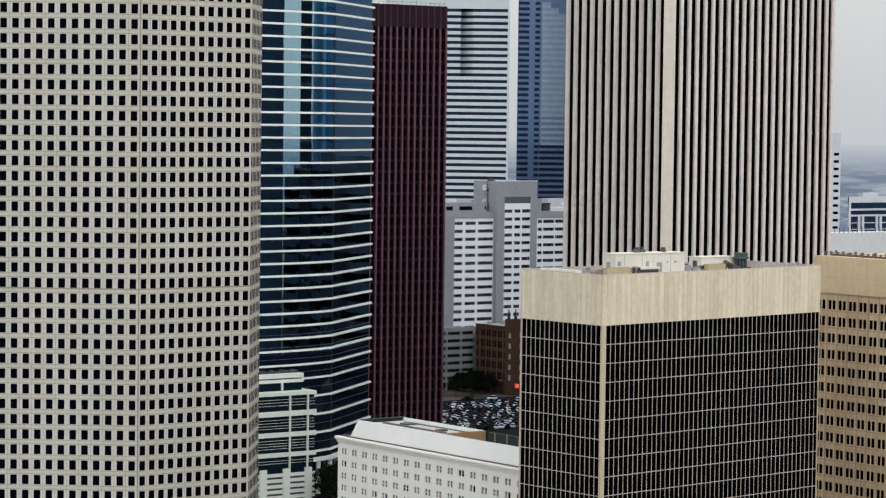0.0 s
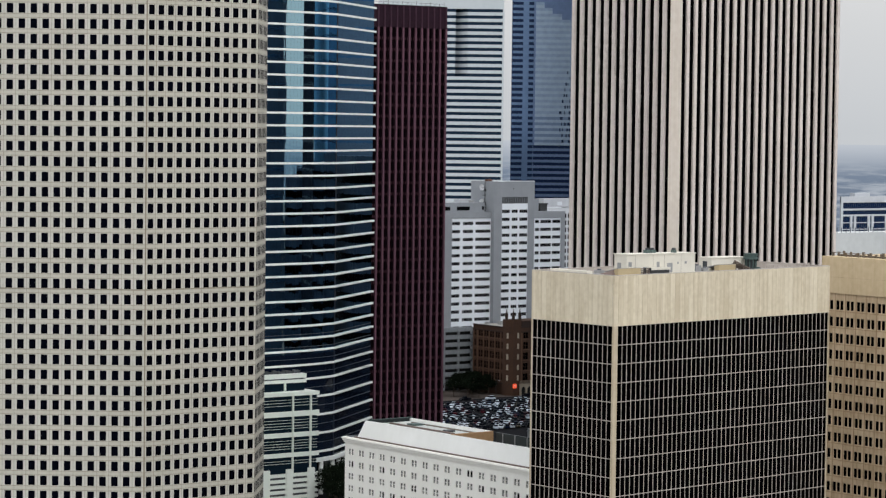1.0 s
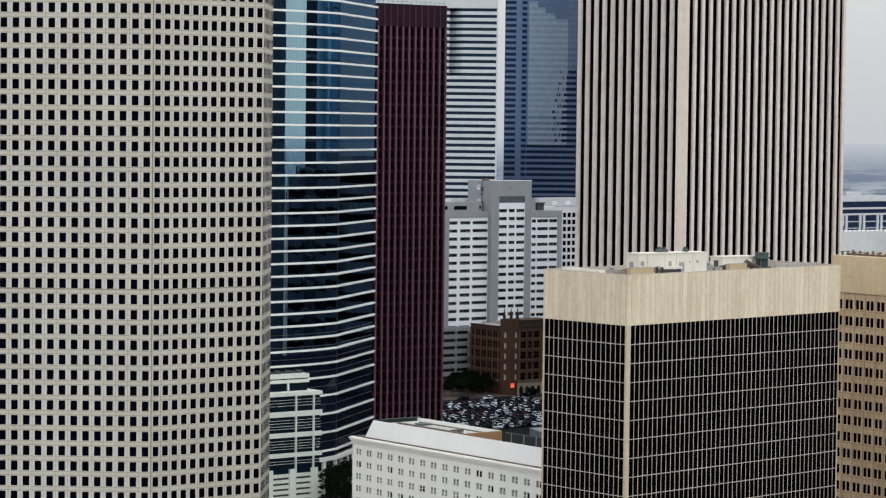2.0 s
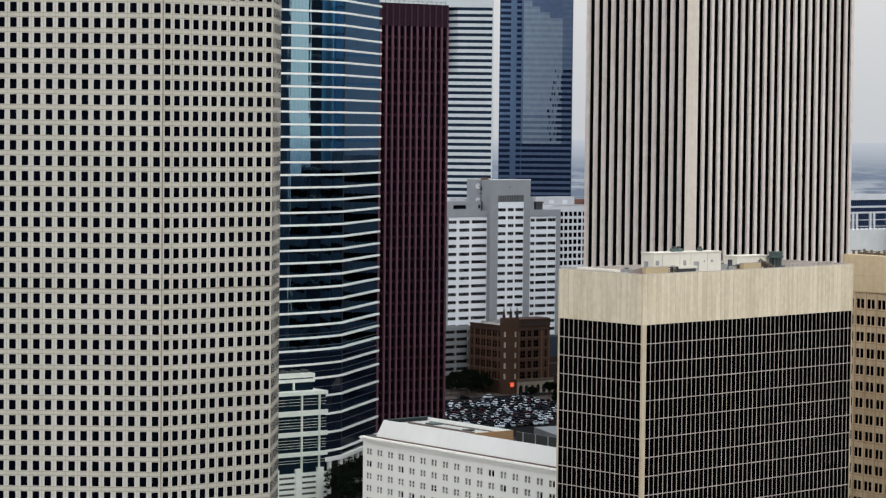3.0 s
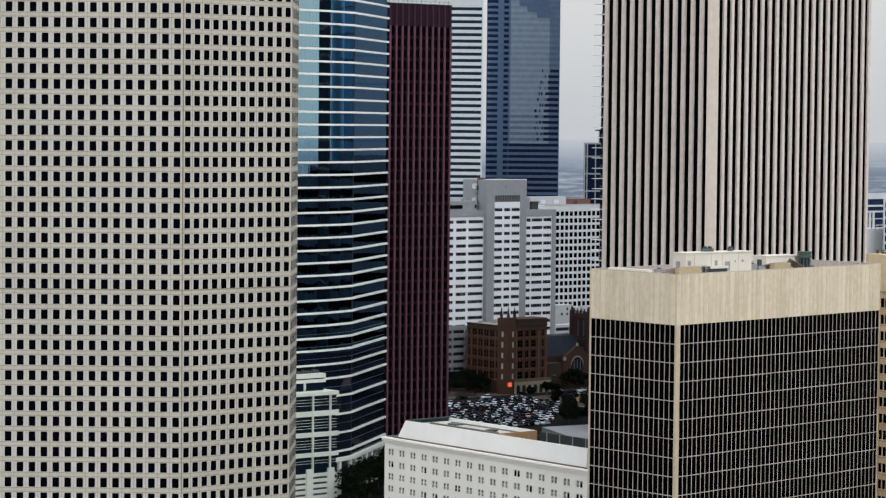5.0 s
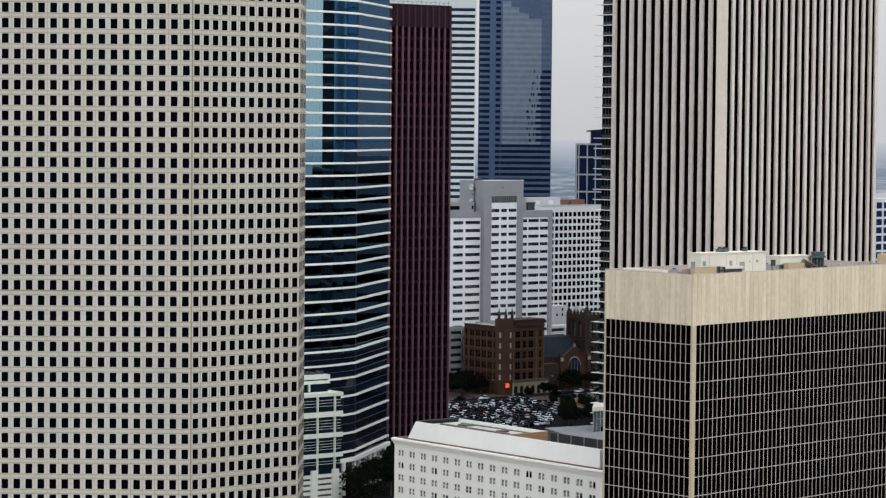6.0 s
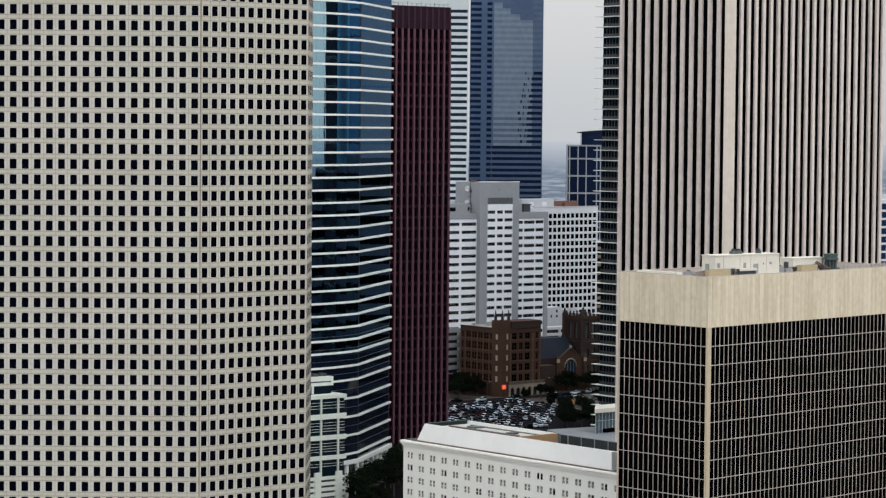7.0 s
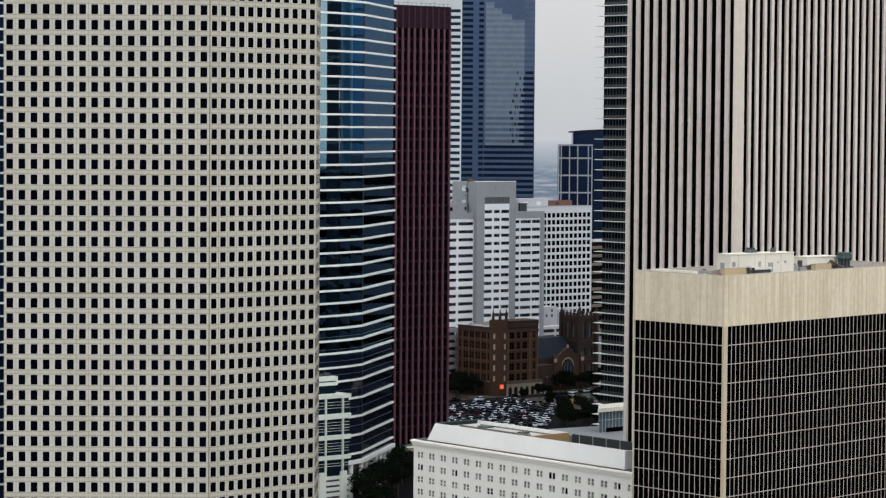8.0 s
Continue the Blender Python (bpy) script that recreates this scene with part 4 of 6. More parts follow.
def ochre_building():
    t = thing("office_building", 470, 430, "ochre precast office block with paired narrow windows", "office building")
    FL, FR = Face(444.3, 447.5, 444.3, 399.0), Face(444.3, 399.0, 500, 399.0)
    vs = [0.0] + [(75.32 - 2.19 - 3.925 * k, 75.32 - 3.925 * k) for k in range(18, -1, -1)] + [77.0]
    g = Geo()
    us = [0.0]
    for k in range(13):
        a = 4.21 + 3.37 * (k - 1)
        us += [(a + 0.0, a + 1.15), (a + 1.32, a + 2.47)]
    us += [FL.length]
    punched(g, FL, us, vs, 0.28)
    part("wall", g, M["orange_stone"], t)
    panes("pane", FL, us, vs, 0.25, M["dark_glass"], t, lambda u, v: v > 27)
    g = Geo()
    g.box(444.0, 500, 399, 447.8, 77.0, 85.7)
    part("parapet", g, M["orange_cap"], t)
    g = Geo()
    for k in range(12):
        u = 2.9 + 3.37 * 1 * k
        if k % 2 == 0:
            g.fbox(FL, u - 0.04, u + 0.04, 77, 85.7, 0.28, 0.32)
    g.fbox(FL, 0, FL.length, 80.8, 80.9, 0.28, 0.325)
    part("panel_joints", g, M["orange_stone"], t)
    for z in [v[0] for v in vs[1:-1]]:
        b = Geo()
        b.fbox(FL, 0, FL.length, z - 0.42, z - 0.26, 0.0, 0.06)
        part("string_course", b, M["rust_stone"], t)
    for k in range(14):
        b = Geo()
        b.fbox(FL, max(0.02, 3.37 * k - 0.12 + 0.72), 3.37 * k + 0.12 + 0.72, 0, 77.0, -0.05, 0.045)
        part("panel_joint", b, M["rust_stone"], t)
    g = Geo()
    g.box(445, 500, 399.4, 447.4, 0, 76.9)
    part("core", g, M["orange_stone"], t)
    g = Geo()
    for k in range(34):
        y = 446.5 - k * 1.35
        g.box(446.2 + (k % 3) * 0.4, 446.7 + (k % 3) * 0.4, y - 0.18, y + 0.18, 85.7, 86.5 + 0.5 * ((k * 7) % 5) / 4)
    g.box(446.0, 446.3, 400.5, 447.0, 86.5, 86.62)
    g.box(447.2, 448.4, 402.0, 446.0, 85.7, 86.15)
    part("roof_plant", g, M["dull_stone"], t)


ochre_building()

# ---- white hotel ----


def white_hotel():
    t = thing("hotel_building", 390, 500, "white stucco hotel with sloping roof screen and paired windows", "hotel")
    FL = Face(370.6, 540.3, 370.6, 450.0)
    FBk = Face(390, 540.3, 370.6, 540.3)
    pitch = 4.43
    us = [0.0]
    for k in range(20):
        c = 1.2 + 4.43 * k + 1.4
        us += [(c - 1.05, c - 0.16), (c + 0.16, c + 1.05)]
    us += [FL.length]
    vs = [0.0] + [(33.2 - 3.05 * k, 34.7 - 3.05 * k) for k in range(10, -1, -1)] + [36.2]
    g = Geo()
    punched(g, FL, us, vs, 0.22)
    wall = part("wall", g, M["white_stucco"], t)
    panes("pane", FL, us, vs, 0.21, M["window_shade"], t, lambda u, v: v > 20 and u < 80)
    # dark open sashes here and there
    for u, r, both in ((0, 1, 0), (3, 1, 0), (11, 0, 1), (16, 0, 0), (12, 1, 0), (15, 1, 0), (16, 1, 1), (17, 1, 1), (6, 2, 1), (3, 3, 0), (4, 3, 0), (12, 2, 1), (13, 2, 0),
                       (8, 4, 0), (1, 4, 0), (10, 3, 0), (14, 4, 1), (18, 2, 1), (9, 5, 0), (5, 5, 1)):
        z = 33.1 - 3.05 * r
        c = 1.2 + 4.43 * u + 1.4
        for a in ((0.2, -1.0) if both else (0.2,)):
            s = Geo()
            s.fbox(FL, c + a, c + a + 0.8, z + 0.12, z + 1.3, -0.2, -0.1)
            part("open_sash", s, M["matt_dark"], wall)
    # white glazing bars: a transom and a centre bar in every window
    g = Geo()
    for a, b in us[1:-1]:
        for c, d in vs[5:-1]:
            g.fbox(FL, a, b, c + 0.72, c + 0.80, -0.21, -0.16)
            g.fbox(FL, (a + b) / 2 - 0.025, (a + b) / 2 + 0.025, c, c + 0.72, -0.21, -0.17)
    part("glazing", g, M["white_stucco"], t, kind="stuff")
    g = Geo()
    for a, b in us[1:-1]:
        for c, d in vs[5:-1]:
            g.fbox(FL, a - 0.1, b + 0.1, c - 0.12, c, 0, 0.10)
    part("sill_course", g, M["white_stucco"], t, kind="stuff")
    g = Geo()
    g.box(371.1, 392, 450, 540.1, 0, 36.2)
    part("core", g, M["white_stucco"], t)
    # cornice in steps
    for a, b, o, key in ((36.2, 36.7, 0.25, "white_stucco"), (36.7, 37.15, 0.5, "white_stucco"), (37.15, 37.35, 0.72, "white_stucco"), (37.35, 37.6, 0.55, "white_stucco")):
        g = Geo()
        g.box(370.6 - o, 392.5, 450, 540.3 + o, a, b)
        part("cornice", g, M[key], t)
    g = Geo()
    g.fbox(FL, 0, FL.length, 27.8, 27.92, 0.0, 0.045)
    part("string_course", g, M["white_stucco"], t)
    g = Geo()
    g.box(370.75, 371.05, 465.7, 536.4, 37.6, 37.95)
    part("gutter", g, M["old_gutter"], t)
    g = Geo()
    g.box(370.9, 392, 450.4, 540, 37.6, 37.8)
    part("roof", g, M["roof_dark"], t)
    # sloping screen
    g = Geo()
    y0, y1 = 465.7, 536.0
    g.hexa([(371.4, y0, 37.8), (371.9, y0, 37.8), (371.9, y1, 37.8), (371.4, y1, 37.8), (372.6, y0, 42.0), (372.9, y0, 42.0), (372.9, y1 - 1.6, 42.0), (372.6, y1 - 1.6, 42.0)])
    part("roof_screen", g, M["white_roof"], t)
    g = Geo()
    g.hexa([(371.9, y1 - 0.3, 37.8), (388.0, y1 - 0.3, 37.8), (388.0, y1, 37.8), (371.9, y1, 37.8), (372.9, y1 - 1.9, 42.0), (387.2, y1 - 1.9, 42.0), (387.2, y1 - 1.6, 42.0), (372.9, y1 - 1.6, 42.0)])
    part("roof_screen", g, M["dark_screen"], t)
    g = Geo()
    g.box(371.6, 388, y0 - 0.3, y0, 37.8, 42.0)
    part("roof_screen", g, M["white_roof"], t)
    g = Geo()
    g.box(374.4, 386.2, 501, 533.5, 37.8, 41.2)
    part("upper_roof", g, M["pale_roof"], t)
    g = Geo()
    g.box(386.2, 386.6, 501, 534.5, 37.8, 41.9)
    part("roof_screen", g, M["white_roof"], t)
    g = Geo()
    g.box(373.4, 386.6, 500.6, 501.0, 37.8, 41.9)
    part("roof_end_wall", g, M["tan_wood"], t)
    g = Geo()
    g.box(387.0, 387.5, 467, 500, 37.8, 41.6)
    part("rear_screen", g, M["dark_screen"], t)
    for k in range(7):
        b = Geo()
        b.box(386.75, 387.0, 469 + k * 4.7, 469.14 + k * 4.7, 37.8, 41.6)
        part("screen_post", b, M["grey_concrete"], t)
    # dark duct and plant on the upper roof, tan kerb along its front
    for x0, x1, ya, yb, z1, key in ((377.5, 378.3, 505, 531, 41.55, "old_gutter"), (380.0, 383.0, 524, 527, 41.6, "metal_teal"), (379.2, 381.4, 509, 511.2, 41.6, "dark_steel"), (374.4, 374.9, 501, 533.5, 41.6, "tan_wood"), (383.5, 384.2, 503, 530, 41.4, "dull_stone")):
        g = Geo()
        g.box(x0, x1, ya, yb, 41.2, z1)
        part("roof_plant", g, M[key], t)
    # open dark green frame at the far end
    for k in range(9):
        g = Geo()
        g.box(374.0 + 1.5 * k, 374.2 + 1.5 * k, 534.3, 534.5, 37.8, 42.1)
        part("frame_post", g, M["metal_teal"], t)
    g = Geo()
    g.box(373.2, 387.2, 534.25, 534.55, 41.9, 42.15)
    part("frame_rail", g, M["metal_teal"], t)


M["window_shade"] = glass("curtained_glass", (0.125, 0.125, 0.115), 0.25, spec=0.2, vary=0.8)
M["tan_wood"] = surf("tan_painted_wall", (0.36, 0.21, 0.10), (0.44, 0.27, 0.14), 0.85, fine=1.0)
white_hotel()


def glass_block():
    t = thing("glass_building", 562, 665, "pale teal glass pavilion with a cream roof on a low building", "building")
    base = Geo()
    base.prism([(520, 632), (588, 640), (596, 664), (536, 673)], 0, 16.6)
    part("podium", base, M["garage_concrete"], t)
    g = Geo()
    g.prism([(541.5, 655.5), (585, 655.5), (592, 662.5), (548.5, 662.5)], 16.6, 23.4)
    wall = part("glass_wall", g, M["pale_teal"], t)
    g = Geo()
    g.prism([(539.9, 654.2), (587, 654.2), (596, 663.5), (548.9, 663.5)], 23.4, 24.7)
    part("roof", g, M["cream_panel"], t)
    for k in range(15):
        b = Geo()
        b.box(541.5 + k * 1.5, 541.6 + k * 1.5, 655.4, 655.5, 16.6, 23.4)
        part("mullion", b, M["pale_wall"], wall)
    b = Geo()
    b.box(544.6, 575.2, 655.2, 655.45, 16.6, 18.0)
    part("dark_plinth", b, M["dark_glass"], wall)
    b = Geo()
    b.box(541.4, 575.2, 655.4, 655.5, 20.6, 20.7)
    part("transom", b, M["pale_wall"], wall)


M["pale_teal"] = glass("pale_teal_glass", (0.10, 0.14, 0.155), 0.12, metal=0.3, wave=0.1)
glass_block()

# ---- finned tower behind ----


def finned_tower():
    t = thing("office_tower", 615, 730, "dark tower ringed by thin projecting horizontal sunshades", "office tower")
    x0, x1, y0, y1, top = 592.3, 640.0, 664.0, 708.7, 176.0
    g = Geo()
    g.box(x0, x1, y0, y1, 0, top)
    part("glass_wall", g, M["teal_glass"], t)
    for k in range(-45, 6):
        z = 158.06 + 3.582 * k
        if 2 < z < top:
            g = Geo()
            g.box(x0 - 2.3, x1, y0 - 2.0, y1 + 2.0, z - 0.1, z + 0.1)
            part("sunshade", g, M["white_metal"], t)
            g = Geo()
            g.box(x0 - 0.15, x1, y0 - 0.15, y1, z + 0.14, z + 1.25)
            part("spandrel", g, M["louvre_brown"], t)
    g = Geo()
    for k in range(29):
        g.box(x0 - 0.18, x0, y0 + 0.8 + k * 1.5, y0 + 0.95 + k * 1.5, 0, top)
    part("mullions", g, M["grey_mullion"], t, kind="stuff")


finned_tower()

# ---- grey and white hotel ----


def banded_wall(t, F, u0, u1, z0, z1, first, pitch, groups, h=1.15):
    """White spandrels with recessed rows of small windows; groups: (start, end, panes)."""
    white = Geo()
    white.fbox(F, u0, u1, z0, z1, -0.35, -0.22)
    row = Geo()
    zs = []
    z = first
    while z > z0 + 2:
        zs.append(z)
        z -= pitch
    edges = [z0] + [e for q in reversed(zs) for e in (q, q + h)] + [z1]
    for i in range(0, len(edges), 2):
        white.fbox(F, u0, u1, edges[i], edges[i + 1], -0.22, 0.0)
    for q in zs:
        last = u0
        for a, b, n in groups:
            white.fbox(F, last, a, q, q + h, -0.22, 0.0)
            step = (b - a) / n
            for k in range(n):
                row.fbox(F, a + k * step + 0.11, a + (k + 1) * step - 0.11, q + 0.06, q + h - 0.06, -0.21, -0.04)
            last = b
        white.fbox(F, last, u1, q, q + h, -0.22, 0.0)
    part("window_strip", row, M["matt_dark"], t, kind="stuff")
    part("banded_wall", white, M["white_paint"], t, "white wall with rows of small windows")


def grey_hotel():
    t = thing("hotel_building", 725, 930, "white and grey slab hotel with window ribbons and rooftop dishes", "hotel")

    def block(name, x0, x1, y0, y1, z0, z1, key):
        g = Geo()
        g.box(x0, x1, y0, y1, z0, z1)
        return part(name, g, M[key], t)

    # shaft with its grey frame
    block("shaft_core", 711.1, 733.8, 916.4, 933, 0, 91.4, "grey_panel")
    block("grey_frame", 711.1, 715.4, 915.9, 916.4, 0, 91.4, "grey_panel")
    block("grey_frame", 730.1, 733.8, 915.9, 916.4, 0, 91.4, "grey_panel")
    block("grey_frame", 715.4, 730.1, 915.9, 916.4, 84.5, 91.4, "grey_panel")
    block("coping", 711.0, 733.9, 915.8, 916.5, 91.4, 91.65, "white_paint")
    block("top_louvre", 715.6, 730.0, 916.15, 916.36, 81.7, 84.5, "roof_dark")
    for k in range(14):
        block("louvre_blade", 716.1 + k, 716.2 + k, 916.05, 916.15, 81.7, 84.5, "grey_panel")
    banded_wall(t, Face(715.4, 916.0, 730.1, 916.0), 0, 14.7, 0, 81.6, 77.4, 3.53, ((0.2, 4.5, 4), (5.7, 9.0, 3), (10.0, 14.6, 4)), 1.5)
    # lower wings
    block("wing_core", 680, 711.1, 918.7, 935, 0, 77.6, "grey_panel")
    block("wing_core", 733.8, 759.1, 925.5, 940, 0, 77.6, "grey_panel")
    banded_wall(t, Face(689.4, 918.3, 711.1, 918.3), 0, 21.7, 0, 75.2, 72.2, 3.53, ((0.3, 4.7, 4), (6.3, 11.9, 6), (13.2, 21.5, 8)), 1.5)
    block("grey_frame", 680, 689.4, 918.0, 918.7, 0, 75.2, "grey_panel")
    banded_wall(t, Face(733.8, 925.1, 756.7, 925.1), 0, 22.9, 0, 74.6, 72.2, 3.53, ((1.6, 6.8, 5), (7.9, 10.3, 2), (11.1, 17.3, 6), (18.0, 22.7, 5)), 1.5)
    block("grey_frame", 756.7, 759.1, 924.8, 925.5, 0, 77.6, "grey_panel")
    block("grey_frame", 733.8, 756.7, 924.8, 925.5, 74.6, 77.6, "grey_panel")
    block("grey_frame", 680, 711.1, 918.0, 918.7, 75.2, 77.8, "grey_panel")
    # roof houses, louvres and stacks
    house = block("roof_house", 684, 709.6, 921, 934, 77.6, 82.0, "grey_panel")
    for a, b, z0, z1 in ((694.2, 701.2, 78.6, 80.3), (708.2, 709.1, 78.8, 80.4), (687.0, 690.5, 78.6, 80.3)):
        g = Geo()
        g.box(a, b, 920.9, 921.0, z0, z1)
        part("louvre", g, M["matt_dark"], house)
    block("roof_unit", 698.0, 703.0, 924, 928, 82.0, 83.3, "far_white")
    block("roof_unit", 704.5, 706.0, 924, 926, 82.0, 83.0, "grey_concrete")
    block("roof_house", 736.5, 746, 928, 938, 77.6, 83.2, "grey_panel")
    block("vent_stack", 746.6, 750.6, 927.5, 929.4, 77.6, 80.6, "dark_steel")
    block("vent_cowl", 746.2, 751.0, 927.2, 929.8, 80.6, 81.2, "dark_steel")
    block("red_cap", 711.6, 714.0, 921.5, 923.5, 91.4, 92.3, "red_roof")
    block("wall_lamp", 721.6, 722.0, 915.7, 915.9, 88.0, 88.4, "dark_steel")


grey_hotel()


def dish_antenna(x, y, z, r):
    """A dish on a short arm fixed to the wall."""
    t = thing("dish_antenna", x, y, "round white microwave dish on the grey hotel wall", "antenna", "dishes on the grey hotel", z=z)
    g = Geo()
    n, rings = 20, 5
    base = len(g.v)
    for j in range(rings + 1):
        rr = r * j / rings
        for i in range(n):
            a = 2 * math.pi * i / n
            g.v.append((x + rr * math.cos(a), y - 0.9 + 0.35 * (1 - (j / rings) ** 2), z + rr * math.sin(a)))
    for j in range(rings):
        for i in range(n):
            k = (i + 1) % n
            g.f.append((base + j * n + i, base + j * n + k, base + (j + 1) * n + k, base + (j + 1) * n + i))
            g.m.append(0)
    bowl = part("reflector", g, M["dish"], t)
    g = Geo()
    g.box(x - 0.12, x + 0.12, y - 0.6, y + 0.2, z - 0.12, z + 0.12)
    g.box(x - 0.12, 711.12, y - 0.05, y + 0.2, z - 0.12, z + 0.12)
    part("arm", g, M["dark_steel"], t)
    g = Geo()
    g.box(x - 0.1, x + 0.1, y - 1.7, y - 1.5, z - 0.1, z + 0.1)
    g.box(x - 0.03, x + 0.03, y - 1.6, y - 0.6, z - 0.03, z + 0.03)
    part("feed_horn", g, M["grey_panel"], bowl)


dish_antenna(709.9, 924.4, 88.6, 1.35)
dish_antenna(709.9, 924.4, 82.2, 1.4)
mast = thing("antenna_mast", 710.6, 922.2, "dark steel mast with brackets beside the dishes", "antenna", z=76.5)
g = Geo()
g.tube(710.6, 922.2, 76.5, 92.6, 0.2, 0.12, 8)
part("pole", g, M["dark_steel"], mast)
for z in (78.5, 82.0, 85.2, 88.4):
    g = Geo()
    g.box(709.4, 711.12, 922.1, 922.3, z - 0.14, z + 0.14)
    part("bracket", g, M["dark_steel"], mast)
for z in (79.6, 81.2, 87.4):
    g = Geo()
    g.box(710.0, 710.9, 921.7, 922.1, z - 0.55, z + 0.55)
    part("relay_box", g, M["dark_steel"], mast)


def grid_block():
    t = thing("office_building", 890, 1060, "white office block with a grid of square dark windows", "office building")
    F = Face(845, 1050, 905, 1050)
    us = openings(0.8, 3.1, 2.25, 19, 0.0, F.length)
    vs = [0.0] + [(71.2 - 2.35 - 3.62 * k, 71.2 - 3.62 * k) for k in range(18, -1, -1)] + [74.4]
    g = Geo()
    punched(g, F, us, vs, 0.2)
    part("wall", g, M["pale_wall"], t)
    panes("pane", F, us, vs, 0.18, M["dark_glass"], t, lambda u, v: u > 24 and v > 22)
    g = Geo()
    g.prism([(845, 1050.5), (904.9, 1050.5), (917, 1064), (857, 1064)], 0, 74.4)
    part("core", g, M["pale_wall"], t)
    g = Geo()
    g.box(879.6, 898, 1058, 1062, 74.4, 77.4)
    part("plant_room", g, M["red_roof"], t)
    g = Geo()
    g.box(887, 891, 1056, 1058, 74.4, 76.4)
    part("plant_room", g, M["red_roof"], t)
    g = Geo()
    g.box(853, 879.2, 1056, 1062, 74.4, 78.8)
    house = part("plant_room", g, M["far_white"], t)
    for x in (862, 871):
        g = Geo()
        g.box(x, x + 3.2, 1055.85, 1056.0, 75.2, 77.2)
        part("louvre", g, M["pale_wall"], house)
    g = Geo()
    g.box(860, 905.2, 1049.8, 1050.4, 74.4, 75.0)
    part("coping", g, M["far_white"], t)


grid_block()


def brown_banded_block():
    t = thing("office_building", 965, 1108, "dark brown office block with pale floor bands", "office building")
    x0, x1, y0, top = 935.0, 990.0, 1100.0, 52.5
    g = Geo()
    g.box(x0, x1, y0 + 0.3, y0 + 18, 0, top)
    part("glass_body", g, M["matt_dark"], t)
    for k in range(11):
        z = 48.6 - 4.6 * k
        if z > 1:
            b = Geo()
            b.box(x0 - 0.2, x1, y0, y0 + 0.5, z, z + 1.7)
            part("floor_band", b, M["dull_stone"], t)
    b = Geo()
    b.box(x0 - 0.3, x1 + 0.2, y0 - 0.1, y0 + 18.2, top, top + 0.7)
    part("roof", b, M["grey_concrete"], t)


brown_banded_block()

# ---- far towers ----


VIEW = (0.64, 0.77)


def away(F, depth):
    """The plan of a block behind a face, its sides running off along the line of sight."""
    p, q = F.at(0, 0)[:2], F.at(F.length, 0)[:2]
    return [p, q, (q[0] + VIEW[0] * depth, q[1] + VIEW[1] * depth), (p[0] + VIEW[0] * depth, p[1] + VIEW[1] * depth)]


def facing(x, y, turn, u0, u1):
    """A face through (x, y), turned by so many degrees, from u0 to u1."""
    c, s = math.cos(radians(turn)), math.sin(radians(turn))
    return Face(x + c * u0, y + s * u0, x + c * u1, y + s * u1)


def white_banded_tower():
    t = thing("office_tower", 890, 1185, "tall tower of white and dark glass bands under plain crown", "office tower")
    F = facing(909.6, 1163, -38.6, -70, 0)
    L, head, top = F.length, 181.38, 191.0
    foot, notch, flush, deep = 143.7, L - 27.0, L - 20.0, 6.0
    scoop = Face(*F.at(notch, 0, -deep)[:2], *F.at(flush, 0)[:2])
    g = Geo()
    g.prism([F.at(u, 0, n)[:2] for u, n in ((0, -0.05), (L - 0.7, -0.05), (L - 0.7, -38), (0, -38))], 0, foot)
    g.prism([F.at(u, 0, n)[:2] for u, n in ((0, -0.05), (notch, -0.05), (notch, -38), (0, -38))], foot, top - 0.5)
    g.prism([F.at(u, 0, n)[:2] for u, n in ((notch, -deep), (flush, -0.05), (L - 0.7, -0.05), (L - 0.7, -38), (notch, -38))], foot, top - 0.5)
    part("glass_core", g, M["band_glass"], t)
    for k in range(51):
        z1 = head - 3.609 * k
        runs = ((F, 0, notch), (scoop, 0, scoop.length), (F, flush, L - 0.6)) if z1 - 3.609 > foot else ((F, 0, L - 0.6),)
        for face, u0, u1 in runs:
            b = Geo()
            b.fbox(face, u0, u1, z1 - 3.609, z1 - 1.75, -0.3, 0.25)
            part("white_band", b, M["band_wall"], t)
    b = Geo()
    b.fbox(F, 0, L, head, top, -0.3, 0.25)
    part("crown", b, M["band_wall"], t, "plain pale grey-green crown wall")
    b = Geo()
    b.fbox(F, L - 0.7, L, 0, head, -38, 0.3)
    part("edge_strip", b, M["band_wall"], t)


white_banded_tower()


